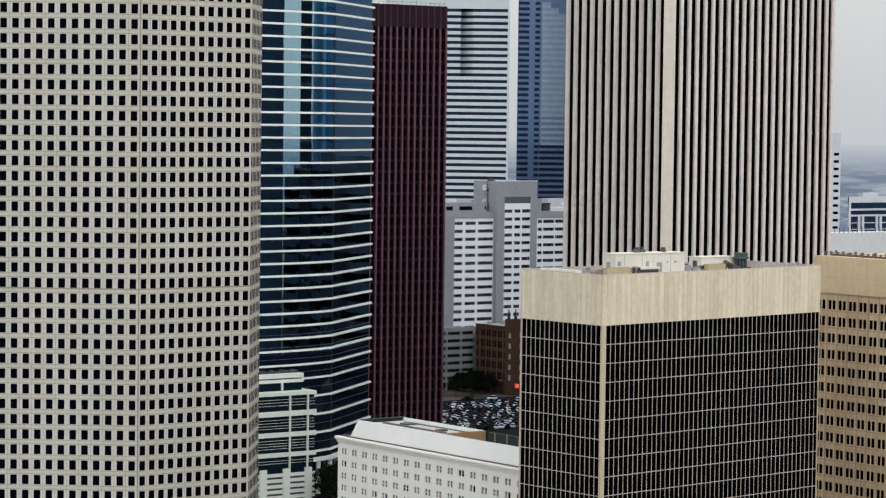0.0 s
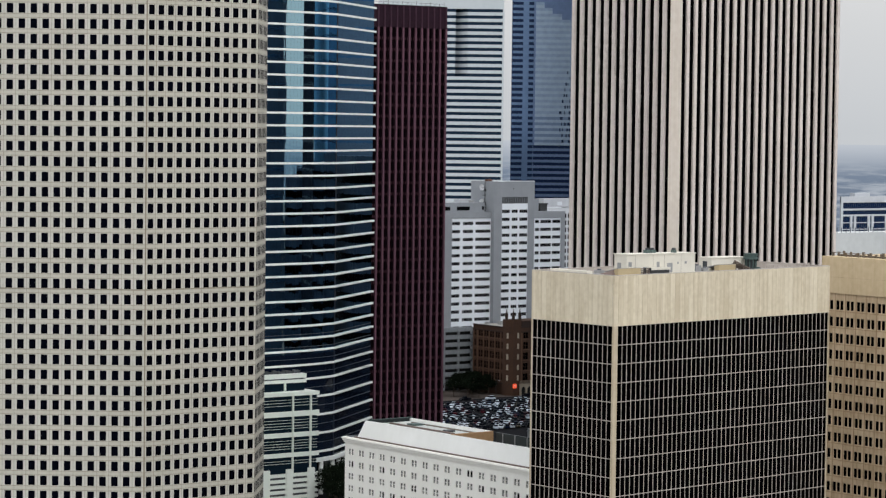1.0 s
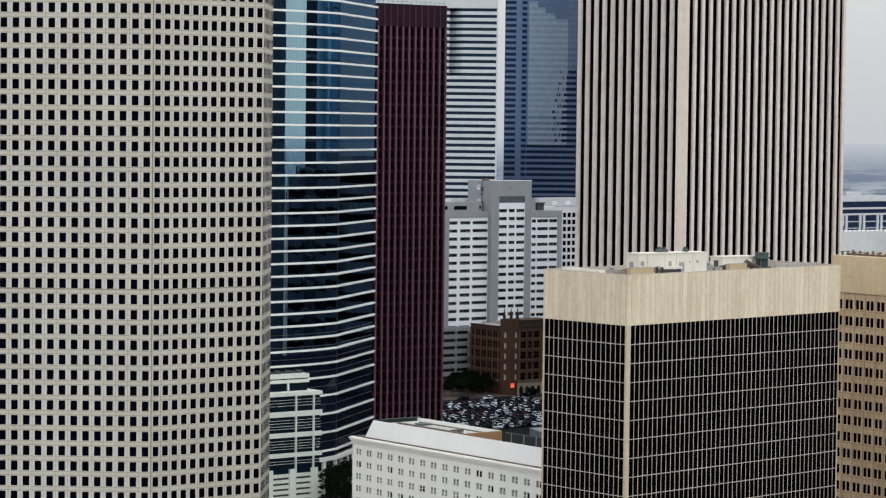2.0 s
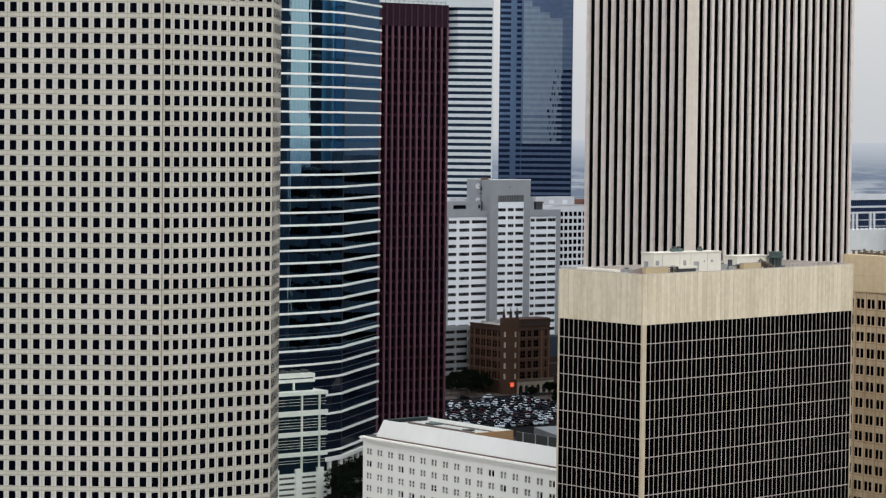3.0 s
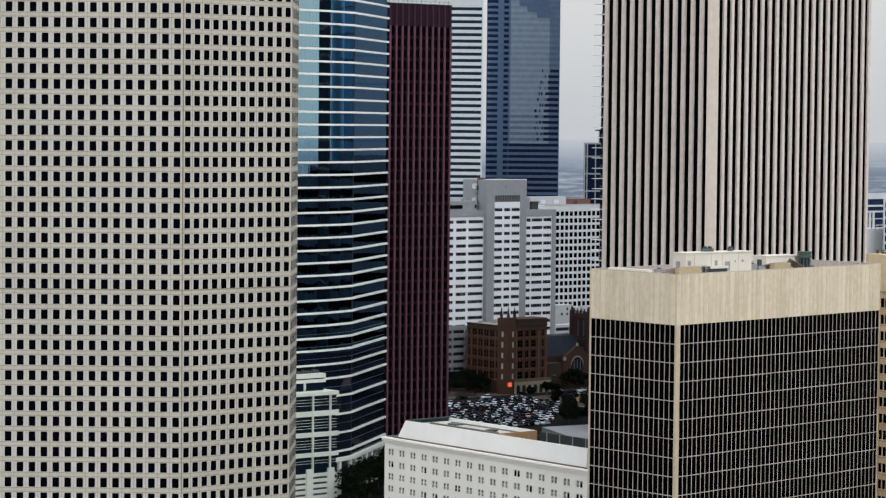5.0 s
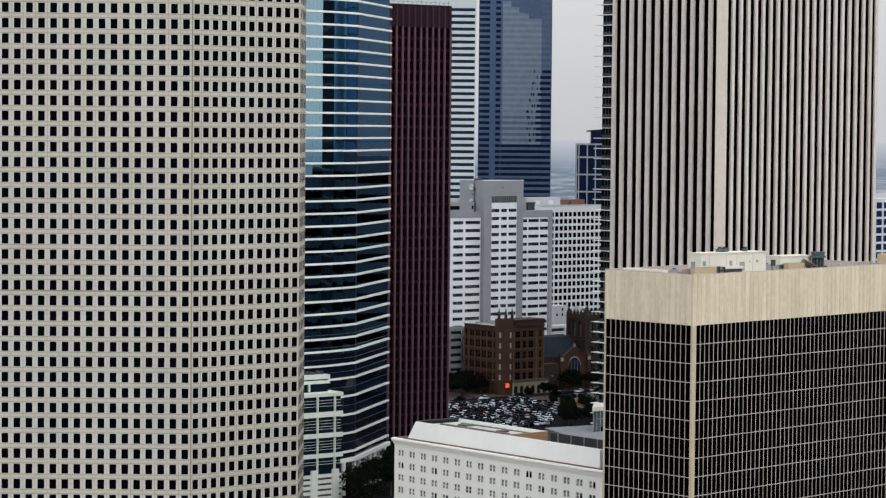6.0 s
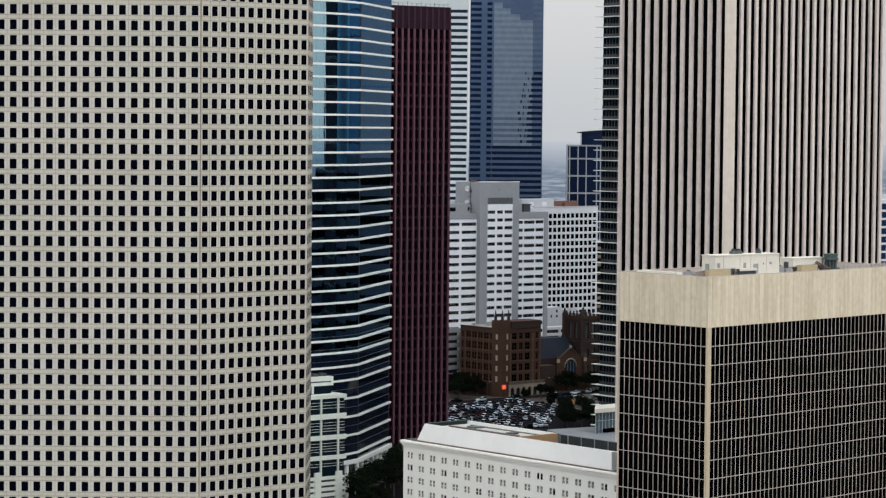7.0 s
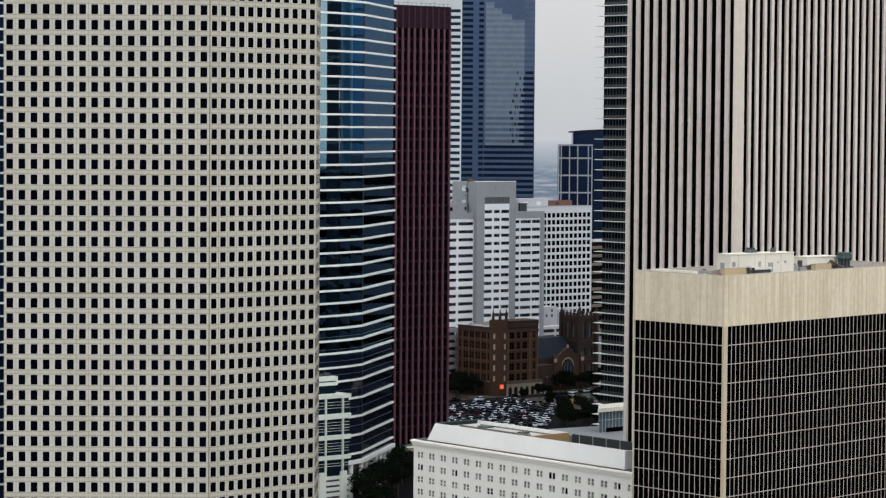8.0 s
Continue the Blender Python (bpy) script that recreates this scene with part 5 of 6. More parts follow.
def steel_blue_tower():
    t = thing("office_tower", 1030, 1280, "steel-blue glass tower with darker window bands", "office tower")
    F = facing(1005.6, 1276.8, -32, 0, 45.6)
    g = Geo()
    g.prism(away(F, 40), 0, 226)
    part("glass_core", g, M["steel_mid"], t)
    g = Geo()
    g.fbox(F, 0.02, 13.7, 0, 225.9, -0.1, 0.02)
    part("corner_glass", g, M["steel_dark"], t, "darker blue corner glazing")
    # lighter strip beside the bay, its reflected brightness put into the glass tint
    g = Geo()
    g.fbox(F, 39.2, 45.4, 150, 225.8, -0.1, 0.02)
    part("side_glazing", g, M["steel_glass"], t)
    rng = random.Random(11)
    # painted reflection in paler glass: climbs in steps to one side, frays at foot
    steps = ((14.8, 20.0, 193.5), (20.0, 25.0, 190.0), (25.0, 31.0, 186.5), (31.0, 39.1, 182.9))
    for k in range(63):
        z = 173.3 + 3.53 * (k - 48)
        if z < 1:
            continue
        # band tone varies over the face to imitate what the glass reflects
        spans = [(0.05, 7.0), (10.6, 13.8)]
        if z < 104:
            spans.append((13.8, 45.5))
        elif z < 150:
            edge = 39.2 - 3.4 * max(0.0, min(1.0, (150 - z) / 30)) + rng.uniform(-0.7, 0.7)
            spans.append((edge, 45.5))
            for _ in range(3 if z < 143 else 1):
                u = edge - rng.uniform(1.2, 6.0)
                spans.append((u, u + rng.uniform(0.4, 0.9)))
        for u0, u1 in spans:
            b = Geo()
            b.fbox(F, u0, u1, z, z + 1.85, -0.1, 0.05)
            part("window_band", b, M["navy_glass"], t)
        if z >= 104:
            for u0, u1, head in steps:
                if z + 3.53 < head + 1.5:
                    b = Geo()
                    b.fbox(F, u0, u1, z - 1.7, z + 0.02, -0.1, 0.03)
                    part("reflection_spandrel", b, M["reflection_pale"], t)
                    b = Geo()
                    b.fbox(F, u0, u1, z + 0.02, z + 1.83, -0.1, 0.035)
                    part("reflection_band", b, M["reflection_dim"] if z > 122 else M["steel_glass"], t)
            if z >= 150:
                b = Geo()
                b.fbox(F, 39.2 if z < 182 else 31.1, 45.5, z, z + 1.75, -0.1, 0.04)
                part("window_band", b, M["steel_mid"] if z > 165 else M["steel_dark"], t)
    for u in (13.8, 45.3):
        b = Geo()
        b.fbox(F, u - 0.15, u + 0.15, 0, 226, -0.1, 0.25)
        part("rib", b, M["steel_mid"], t)


steel_blue_tower()


def gridded_tower():
    t = thing("office_tower", 1110, 1295, "dark blue glass tower with pale frame grid and curved top", "office tower")
    F = facing(1098.7, 1290, -38.6, -0.2, 22.0)
    g = Geo()
    g.prism(away(F, 12), 0, 105)
    part("glass_core", g, M["navy_glass"], t)
    for u in (0.35, 1.9, 7.3, 12.6, 19.4, 21.8):
        b = Geo()
        b.fbox(F, u - 0.35, u + 0.35, 0, 105.2, -0.1, 0.3)
        part("vertical_frame", b, M["grey_panel"], t)
    for z in (104.6, 96.2, 85.1, 74.0, 63, 52, 41, 30):
        b = Geo()
        b.fbox(F, 0, F.length, z - 0.5, z + 0.5, -0.1, 0.26)
        part("cross_frame", b, M["grey_panel"], t)
    F2 = facing(1109, 1302, -38.6, 9.7, 60)
    g = Geo()
    g.prism(away(F2, 20), 0, 112.8)
    part("rear_block", g, M["navy_glass"], t)
    n = 14
    g = Geo()
    for k in range(n):
        a, b = k / n, (k + 1) / n
        ua, ub = -2.2 + 55 * a, -2.2 + 55 * b
        za, zb = 113.3 + 1.6 * (1 - (2 * a - 1) ** 2), 113.3 + 1.6 * (1 - (2 * b - 1) ** 2)
        p = [F2.at(ua, 112.6, 0.6), F2.at(ub, 112.6, 0.6), F2.at(ub, 112.6, -14), F2.at(ua, 112.6, -14), F2.at(ua, za, 0.6), F2.at(ub, zb, 0.6), F2.at(ub, zb, -14), F2.at(ua, za, -14)]
        g.hexa(p)
    part("curved_roof", g, M["slate"], t)


gridded_tower()

# ---- brown brick corner building ----


def brick_building():
    t = thing("brick_building", 708, 897, "old brown brick corner building with arched arcade and pinnacles", "brick building")
    x0, x1, y0, y1, top = 696.5, 720.3, 885.2, 911.0, 29.4
    FR, FL = Face(x0, y0, x1, y0), Face(x0, y1, x0, y0)
    rows = [(6.3 + 4.55 * k, 9.2 + 4.55 * k) for k in range(5)]
    for F, groups in ((FR, ((7.8, 1, 2.7), (11.9, 1, 1.9), (15.2, 1, 2.7), (21.4, 1, 1.1))), (FL, ((1.2, 1, 1.1), (4.2, 2, 1.3), (8.2, 2, 1.3), (12.2, 2, 1.3), (16.2, 2, 1.3), (20.4, 2, 1.3)))):
        us = [0.0]
        for u, n, w in groups:
            for i in range(n):
                us.append((u + i * (w + 0.35) - 0.4, u + i * (w + 0.35) - 0.4 + w))
        us.append(F.length)
        vs = [0.0] + rows + [top]
        g = Geo()
        punched(g, F, us, vs, 0.3)
        part("wall", g, M["brown_brick"], t)
        panes("pane", F, us, vs, 0.27, M["dark_glass"], t, lambda u, v: True)
        bars = Geo()
        for a, b in us[1:-1]:
            for c, d in rows:
                bars.fbox(F, (a + b) / 2 - 0.045, (a + b) / 2 + 0.045, c, d, -0.27, -0.16)
                bars.fbox(F, a, b, (c + d) / 2 - 0.06, (c + d) / 2 + 0.06, -0.27, -0.18)
                bars.fbox(F, a - 0.15, b + 0.15, c - 0.22, c, -0.05, 0.12)
                bars.fbox(F, a - 0.1, b + 0.1, d, d + 0.25, -0.05, 0.05)
        part("window_frames", bars, M["brown_brick"], t, kind="stuff")
        for z in (4.9, 27.2):
            g = Geo()
            g.fbox(F, 0, F.length, z - 0.2, z + 0.2, -0.05, 0.25)
            part("string_course", g, M["dark_brick"], t)
        g = Geo()
        g.fbox(F, 0, F.length, top - 0.3, top + 0.1, -0.4, 0.4)
        part("cornice", g, M["dark_brick"], t)
    for F, us in ((FR, ((5.9, 6.7), (18.7, 19.6), (22.9, 23.7))), (FL, ((0.02, 0.6), (3.0, 3.5), (7.0, 7.5), (11.0, 11.5), (15.0, 15.5), (19.0, 19.5), (23.6, 24.2)))):
        for a, b in us:
            g = Geo()
            g.fbox(F, a, b, 5.2, 26.9, -0.05, 0.16)
            part("pilaster", g, M["light_brick"], t)
        for k in range(5):
            g = Geo()
            g.fbox(F, 0, F.length, 5.75 + 4.55 * k, 6.0 + 4.55 * k, -0.05, 0.1)
            part("sill_band", g, M["light_brick"], t)
    g = Geo()
    g.box(x0 + 0.9, x1, y0 + 0.9, y1, 0, top - 0.4)
    part("core", g, M["brown_brick"], t)
    g = Geo()
    g.box(x0 + 0.4, x1 - 0.1, y0 + 0.4, y1 - 0.1, top - 0.4, top - 0.2)
    part("roof", g, M["roof_grey"], t)
    for x, y, w, h in ((706, 903, 1.4, 1.5), (712, 905, 1.0, 1.1), (701, 907, 0.8, 1.0)):
        g = Geo()
        g.box(x - w, x + w, y - w, y + w, top - 0.2, top - 0.2 + h)
        part("roof_unit", g, M["grey_concrete"], t)
    # raised right-hand parapet
    g = Geo()
    g.box(x0 + 7.0, x1, y0 - 0.05, y0 + 9, top - 0.2, top + 2.4)
    part("attic", g, M["dark_brick"], t)
    g = Geo()
    g.box(x0 + 6.9, x1 + 0.1, y0 - 0.2, y0 + 9.1, top + 2.4, top + 2.8)
    part("coping", g, M["brown_brick"], t)
    # chamfered corner bay with light strips and pinnacles
    c = [(x0 - 1.2, y0 + 3.6), (x0 - 1.2, y0 + 1.4), (x0 + 0.9, y0 - 1.2), (x0 + 5.2, y0 - 1.2), (x0 + 5.2, y0 + 3.6)]
    g = Geo()
    g.prism(c, 0, top + 3.4)
    bay = part("corner_bay", g, M["brown_brick"], t)
    for k in range(5):
        z = 6.2 + 4.55 * k
        for u, F in ((0.35, Face(x0 - 1.2, y0 + 1.4, x0 + 0.9, y0 - 1.2)), (2.2, Face(x0 + 0.9, y0 - 1.2, x0 + 5.2, y0 - 1.2))):
            b = Geo()
            b.fbox(F, u + 0.05, u + 0.9, z + 0.3, z + 2.6, -0.1, 0.08)
            part("bay_window", b, M["limestone"], bay, "pale stone framed window strip")
    for px, py in ((x0 - 0.7, y0 + 1.6), (x0 + 1.2, y0 - 0.7), (x0 + 4.7, y0 - 0.7)):
        b = Geo()
        b.box(px - 0.45, px + 0.45, py - 0.45, py + 0.45, top + 3.4, top + 5.0)
        b.tube(px, py, top + 5.0, top + 8.2, 0.55, 0.06, 8)
        part("pinnacle", b, M["dark_brick"], bay)
    # arcade with pale arches along the street
    FA = Face(x0 + 4.6, y0 - 1.6, x0 + 25.0, y0 - 1.6)
    g = Geo()
    g.fbox(FA, 0, FA.length, 4.4, 5.1, -1.5, 0.0)
    for k in range(7):
        u = 0.45 + k * 3.23
        g.fbox(FA, u - 0.45, u + 0.45, 0, 4.4, -0.6, 0.0)
        for i in range(8):
            a0, a1 = math.pi * i / 8, math.pi * (i + 1) / 8
            if k < 6:
                m0, m1 = u + 1.615 - 1.165 * math.cos(a0), u + 1.615 - 1.165 * math.cos(a1)
                g.fbox(FA, m0, m1, 2.7 + 1.165 * min(math.sin(a0), math.sin(a1)), 4.4, -0.6, -0.02)
    arcade = part("arcade", g, M["limestone"], t)
    g = Geo()
    g.fbox(FA, -0.1, FA.length + 0.1, 5.1, 5.35, -1.5, 0.2)
    g.fbox(FA, 0, FA.length, 6.15, 6.35, -0.3, 0.05)
    for k in range(30):
        u = 0.1 + k * FA.length / 30
        g.fbox(FA, u, u + 0.26 + 0.3 * (k % 5 == 0), 5.35, 6.15, -0.25, 0.0)
    part("balustrade", g, M["dull_stone"], arcade)
    # near-black sheet paints the shade behind the arches
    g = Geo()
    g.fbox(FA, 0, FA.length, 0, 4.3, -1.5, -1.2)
    part("arcade_shade_sheet", g, M["tyre"], t)
    g = Geo()
    g.box(x0 + 24.5, x0 + 33, y0 + 0.5, y0 + 12, 0, 12)
    part("rear_wing", g, M["dark_brick"], t)
    return t


brick_building()
g = Geo()
g.box(697.45, 699.25, 883.6, 884.0, 3.3, 5.1)
sign = thing("lit_sign", 698.35, 883.8, "small glowing red sign on the brick corner", "sign", z=3.1)
part("panel", g, M["red_sign"], sign)
g = Geo()
g.box(697.65, 699.05, 883.54, 883.6, 4.35, 4.6)
g.box(697.65, 699.05, 883.54, 883.6, 3.75, 3.95)
part("lettering_bar", g, M["cream_panel"], sign)


def church():
    t = thing("church", 745, 905, "brown brick church with gable window, slate roof and square tower", "church")
    x0, x1, y0 = 734.0, 748.6, 889.0
    ridge = (x0 + x1) / 2
    # gabled front
    g = Geo()
    k = len(g.v)
    prof = [(x0, 0), (x1, 0), (x1, 13.6), (ridge, 18.4), (x0, 13.6)]
    g.v += [(x, y0, z) for x, z in prof] + [(x, y0 + 1.0, z) for x, z in prof]
    g.f += [(k, k + 1, k + 2, k + 3, k + 4), (k + 9, k + 8, k + 7, k + 6, k + 5)]
    g.m += [0, 0]
    for i in range(5):
        j = (i + 1) % 5
        g.f.append((k + j, k + i, k + 5 + i, k + 5 + j))
        g.m.append(0)
    gable = part("gable_wall", g, M["brown_brick"], t)
    g = Geo()
    for sgn, xa, xb in ((1, x0 - 0.4, ridge), (-1, x1 + 0.4, ridge)):
        g.hexa([(xa, y0 - 0.2, 13.4), (xb, y0 - 0.2, 18.2), (xb, y0 + 1.2, 18.2), (xa, y0 + 1.2, 13.4), (xa, y0 - 0.2, 13.9), (xb, y0 - 0.2, 18.8), (xb, y0 + 1.2, 18.8), (xa, y0 + 1.2, 13.9)])
    part("gable_coping", g, M["brown_brick"], gable)
    # pointed window with tracery
    g = Geo()
    for i in range(8):
        a0, a1 = math.pi * i / 8, math.pi * (i + 1) / 8
        xa, xb = ridge - 3.5 * math.cos(a0), ridge - 3.5 * math.cos(a1)
        za, zb = 10.2 + 3.6 * math.sin(a0), 10.2 + 3.6 * math.sin(a1)
        g.hexa([(xa, y0 - 0.25, za), (xb, y0 - 0.25, zb), (xb, y0, zb), (xa, y0, za), (xa * 1.0, y0 - 0.25, za + 0.55), (xb, y0 - 0.25, zb + 0.55), (xb, y0, zb + 0.55), (xa, y0, za + 0.55)])
    part("window_hood", g, M["limestone"], gable)
    g = Geo()
    k = len(g.v)
    prof = [(ridge - 3.3, 5.5), (ridge + 3.3, 5.5)] + [(ridge + 3.3 * math.cos(math.pi * i / 10), 10.2 + 3.4 * math.sin(math.pi * i / 10)) for i in range(11)]
    n = len(prof)
    g.v += [(x, y0 - 0.08, z) for x, z in prof] + [(x, y0 + 0.1, z) for x, z in prof]
    g.f.append(tuple(k + i for i in range(n)))
    g.m.append(0)
    for i in range(n):
        j = (i + 1) % n
        g.f.append((k + j, k + i, k + n + i, k + n + j))
        g.m.append(0)
    part("window_glass", g, M["band_glass"], gable)
    for dx in (-1.8, 0, 1.8):
        g = Geo()
        g.box(ridge + dx - 0.15, ridge + dx + 0.15, y0 - 0.2, y0 - 0.05, 5.5, 12.9)
        part("tracery", g, M["dull_stone"], gable)
    for x in (x0 - 1.4, x1):
        g = Geo()
        g.box(x, x + 1.5, y0 - 0.8, y0 + 1.2, 0, 14.6)
        g.tube(x + 0.75, y0 + 0.2, 14.6, 16.6, 0.9, 0.1, 8)
        post = part("buttress", g, M["brown_brick"], t)
        g = Geo()
        g.box(x - 0.1, x + 1.6, y0 - 0.95, y0 - 0.8, 12.6, 14.2)
        part("stone_cap", g, M["limestone"], post)
    g = Geo()
    g.box(ridge - 0.35, ridge + 0.35, y0 - 0.3, y0 + 0.4, 18.6, 19.9)
    part("gable_finial", g, M["limestone"], gable)
    # nave roof and side hall
    g = Geo()
    g.hexa([(x0 - 9, y0 + 2, 14.5), (x1, y0 + 2, 14.5), (x1, y0 + 32, 14.5), (x0 - 9, y0 + 32, 14.5), (x0 - 7, y0 + 10, 22.5), (x1 - 1, y0 + 10, 22.5), (x1 - 1, y0 + 18, 22.5), (x0 - 7, y0 + 18, 22.5)])
    part("roof", g, M["slate"], t)
    g = Geo()
    g.box(x0 - 9.5, x0, y0 + 2, y0 + 32, 0, 14.5)
    g.box(x0, x1, y0 + 1, y0 + 32, 0, 14.5)
    part("nave_wall", g, M["dark_brick"], t)
    # tower with openings
    tx0, tx1, ty0, ty1 = 751.6, 762.6, 893.5, 904.5
    FR, FL = Face(tx0, ty0, tx1, ty0), Face(tx0, ty1, tx0, ty0)
    for F in (FR, FL):
        g = Geo()
        us = [0.0, (2.6, 4.6), (6.4, 8.4), F.length]
        vs = [0.0, (7.0, 10.0), (14.0, 17.5), (22.0, 29.0), 32.0]
        punched(g, F, us, vs, 0.7)
        side = part("tower_wall", g, M["dark_brick"], t)
        g = Geo()
        for z in (12.0, 20.5, 30.6):
            g = Geo()
            g.fbox(F, -0.2, F.length + 0.2, z, z + 0.45, 0.0, 0.25)
            part("string_course", g, M["brown_brick"], t)
        for k in range(5):
            g = Geo()
            g.fbox(F, 0.4 + k * 2.3, 1.5 + k * 2.3, 32.0, 33.2, -0.8, 0.05)
            g.fbox(F, 0.7 + k * 2.3, 1.2 + k * 2.3, 33.2, 34.1, -0.6, -0.1)
            part("merlon", g, M["dark_brick"], side)
    g = Geo()
    g.box(tx0 + 0.8, tx1, ty0 + 0.8, ty1, 0, 31.5)
    part("tower_core", g, M["roof_dark"], t)
    for px, py in ((tx0, ty0), (tx1, ty0), (tx0, ty1), (tx1, ty1)):
        g = Geo()
        g.box(px - 0.8, px + 0.8, py - 0.8, py + 0.8, 0, 33.0)
        g.tube(px, py, 33.0, 35.2, 0.85, 0.25, 8)
        part("corner_turret", g, M["dark_brick"], t)


church()


def deck_garage(x0, x1, y0, y1, levels, fl, label, mat, lip=1.0):
    t = thing("parking_garage", (x0 + x1) / 2, y0, label, "parking garage")
    # near-black block paints the shade between the open decks
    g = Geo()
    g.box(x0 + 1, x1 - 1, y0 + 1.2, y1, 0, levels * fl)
    part("deck_shade", g, M["tyre"], t)
    for k in range(1, levels + 1):
        g = Geo()
        g.box(x0, x1, y0, y1, k * fl - 0.3, k * fl + lip)
        part("deck_parapet", g, mat, t)
    F = Face(x0, y0, x1, y0)
    n = max(2, int((x1 - x0) / 8))
    for k in range(n + 1):
        g = Geo()
        u = (F.length - 0.8) * k / n
        g.fbox(F, u, u + 0.8, 0, levels * fl + 0.8, -0.9, 0.06)
        part("pier", g, mat, t)
    g = Geo()
    g.box(x0 - 0.05, x0 + 0.9, y0, y0 + 5, 0, levels * fl + 3.0)
    part("stair_tower", g, mat, t)


deck_garage(660, 700.3, 915.4, 917.9, 8, 3.25, "grey concrete parking garage with open decks", M["garage_concrete"], 1.5)
deck_garage(811, 850, 985, 990, 6, 2.95, "pale grey parking garage with open decks", M["far_white"])
g = Geo()
g.box(830, 839.5, 1004.5, 1012, 0, 26.6)
lowb = thing("low_building", 818, 1042, "plain white flat-roofed service building", "building")
part("body", g, M["far_white"], lowb)
for dx, z in ((2.0, 21.5), (5.6, 21.5), (5.6, 24.0)):
    g = Geo()
    g.box(830 + dx, 831 + dx, 1004.44, 1004.5, z, z + 1.2)
    part("window", g, M["dark_glass"], lowb)
g = Geo()
g.box(840.5, 880, 1030, 1040, 0, 20.5)
lowg = thing("low_building", 860, 1035, "low grey flat-roofed building with roof plant", "building")
part("body", g, M["grey_panel"], lowg)
for k in range(6):
    g = Geo()
    g.box(846 + k * 5, 849 + k * 5, 1032, 1036, 20.5, 22.0 + 0.5 * (k % 3))
    part("roof_unit", g, M["far_white"], lowg)


def right_edge_blocks():
    t = thing("apartment_tower", 1372, 1380, "slim white tower with a column of dark windows", "building")
    F = Face(1360.0, 1368.5, 1379.0, 1368.5)
    us = [0.0, (12.0, 17.4), F.length]
    vs = [0.0] + [(99.6 - 2.0 - 5.35 * k, 99.6 - 5.35 * k) for k in range(17, -1, -1)] + [114.2]
    g = Geo()
    punched(g, F, us, vs, 0.2)
    part("wall", g, M["pale_wall"], t)
    panes("pane", F, us, vs, 0.18, M["dark_glass"], t, lambda u, v: v > 40)
    g = Geo()
    g.prism([(1360, 1368.9), (1378.9, 1368.9), (1392, 1382), (1373, 1382)], 0, 114.1)
    part("core", g, M["pale_wall"], t)
    t = thing("low_building", 1430, 1380, "long low building with blue glass bands and white frame", "building")
    x0, x1, y0 = 1388.6, 1500.0, 1368.5
    g = Geo()
    g.prism([(x0, y0 + 0.4), (x1, y0 + 0.4), (x1 + 25, y0 + 25), (x0 + 25, y0 + 25)], 0, 66)
    part("glass_wall", g, M["deep_blue_glass"], t)
    for z0, z1 in ((63.1, 67.6), (57.3, 58.7), (53.0, 54.3)):
        b = Geo()
        b.box(x0 - 0.6, x1, y0 - 0.4, y0 + 0.6, z0, z1)
        part("white_band", b, M["pale_wall"], t)
    b = Geo()
    b.box(x0 - 0.6, x0 + 1.6, y0 - 0.45, y0 + 0.7, 0, 67.6)
    part("end_pier", b, M["pale_wall"], t)
    for k in range(6):
        for dx, w in ((9.5, 2.2), (13.5, 2.2)):
            b = Geo()
            b.box(x0 + dx + k * 18.5, x0 + dx + w + k * 18.5, y0 - 0.3, y0 + 0.5, 20, 53)
            part("pier", b, M["pale_wall"], t)
    for z in (48.2, 43.4, 38.5):
        b = Geo()
        b.box(x0, x1, y0 - 0.1, y0 + 0.5, z - 0.3, z + 0.3)
        part("transom", b, M["pale_wall"], t)
    g = Geo()
    for k in range(50):
        g.box(x0 + 2 + k * 2.2, x0 + 2.12 + k * 2.2, y0 + 0.3, y0 + 0.45, 20, 66)
    part("mullions", g, M["grey_mullion"], t, kind="stuff")
    g = Geo()
    g.box(x0 + 18, x0 + 34, y0 + 4, y0 + 9, 66, 70)
    part("roof_house", g, M["pale_wall"], t)
    t = thing("low_building", 1230, 1200, "wide pale flat-roofed block", "building")
    g = Geo()
    g.prism([(1150, 1191.8), (1274.5, 1191.8), (1290, 1207), (1165, 1207)], 0, 50.6)
    part("body", g, M["pale_flat"], t)
    for k in range(30):
        b = Geo()
        b.box(1152 + k * 4.1, 1152.5 + k * 4.1, 1192.0, 1192.3, 50.6, 54.0)
        part("rail_post", b, M["grey_mullion"], t)
    t = thing("office_building", 1290, 1185, "white framed block with dark blue square windows", "office building")
    F = Face(1260.0, 1178.6, 1330, 1178.6)
    us = openings(1.0, 7.0, 5.6, 10, 0.0, F.length)
    vs = [0.0] + [(68.3 - 4.0 - 5.4 * k, 68.3 - 5.4 * k) for k in range(11, -1, -1)] + [70.8]
    g = Geo()
    punched(g, F, us, vs, 0.3)
    part("wall", g, M["pale_wall"], t)
    panes("pane", F, us, vs, 0.28, M["deep_blue_glass"], t, lambda u, v: v > 20)
    g = Geo()
    g.prism([(1260.3, 1179.1), (1330, 1179.1), (1345, 1193), (1275, 1193)], 0, 70.8)
    part("core", g, M["pale_wall"], t)


right_edge_blocks()


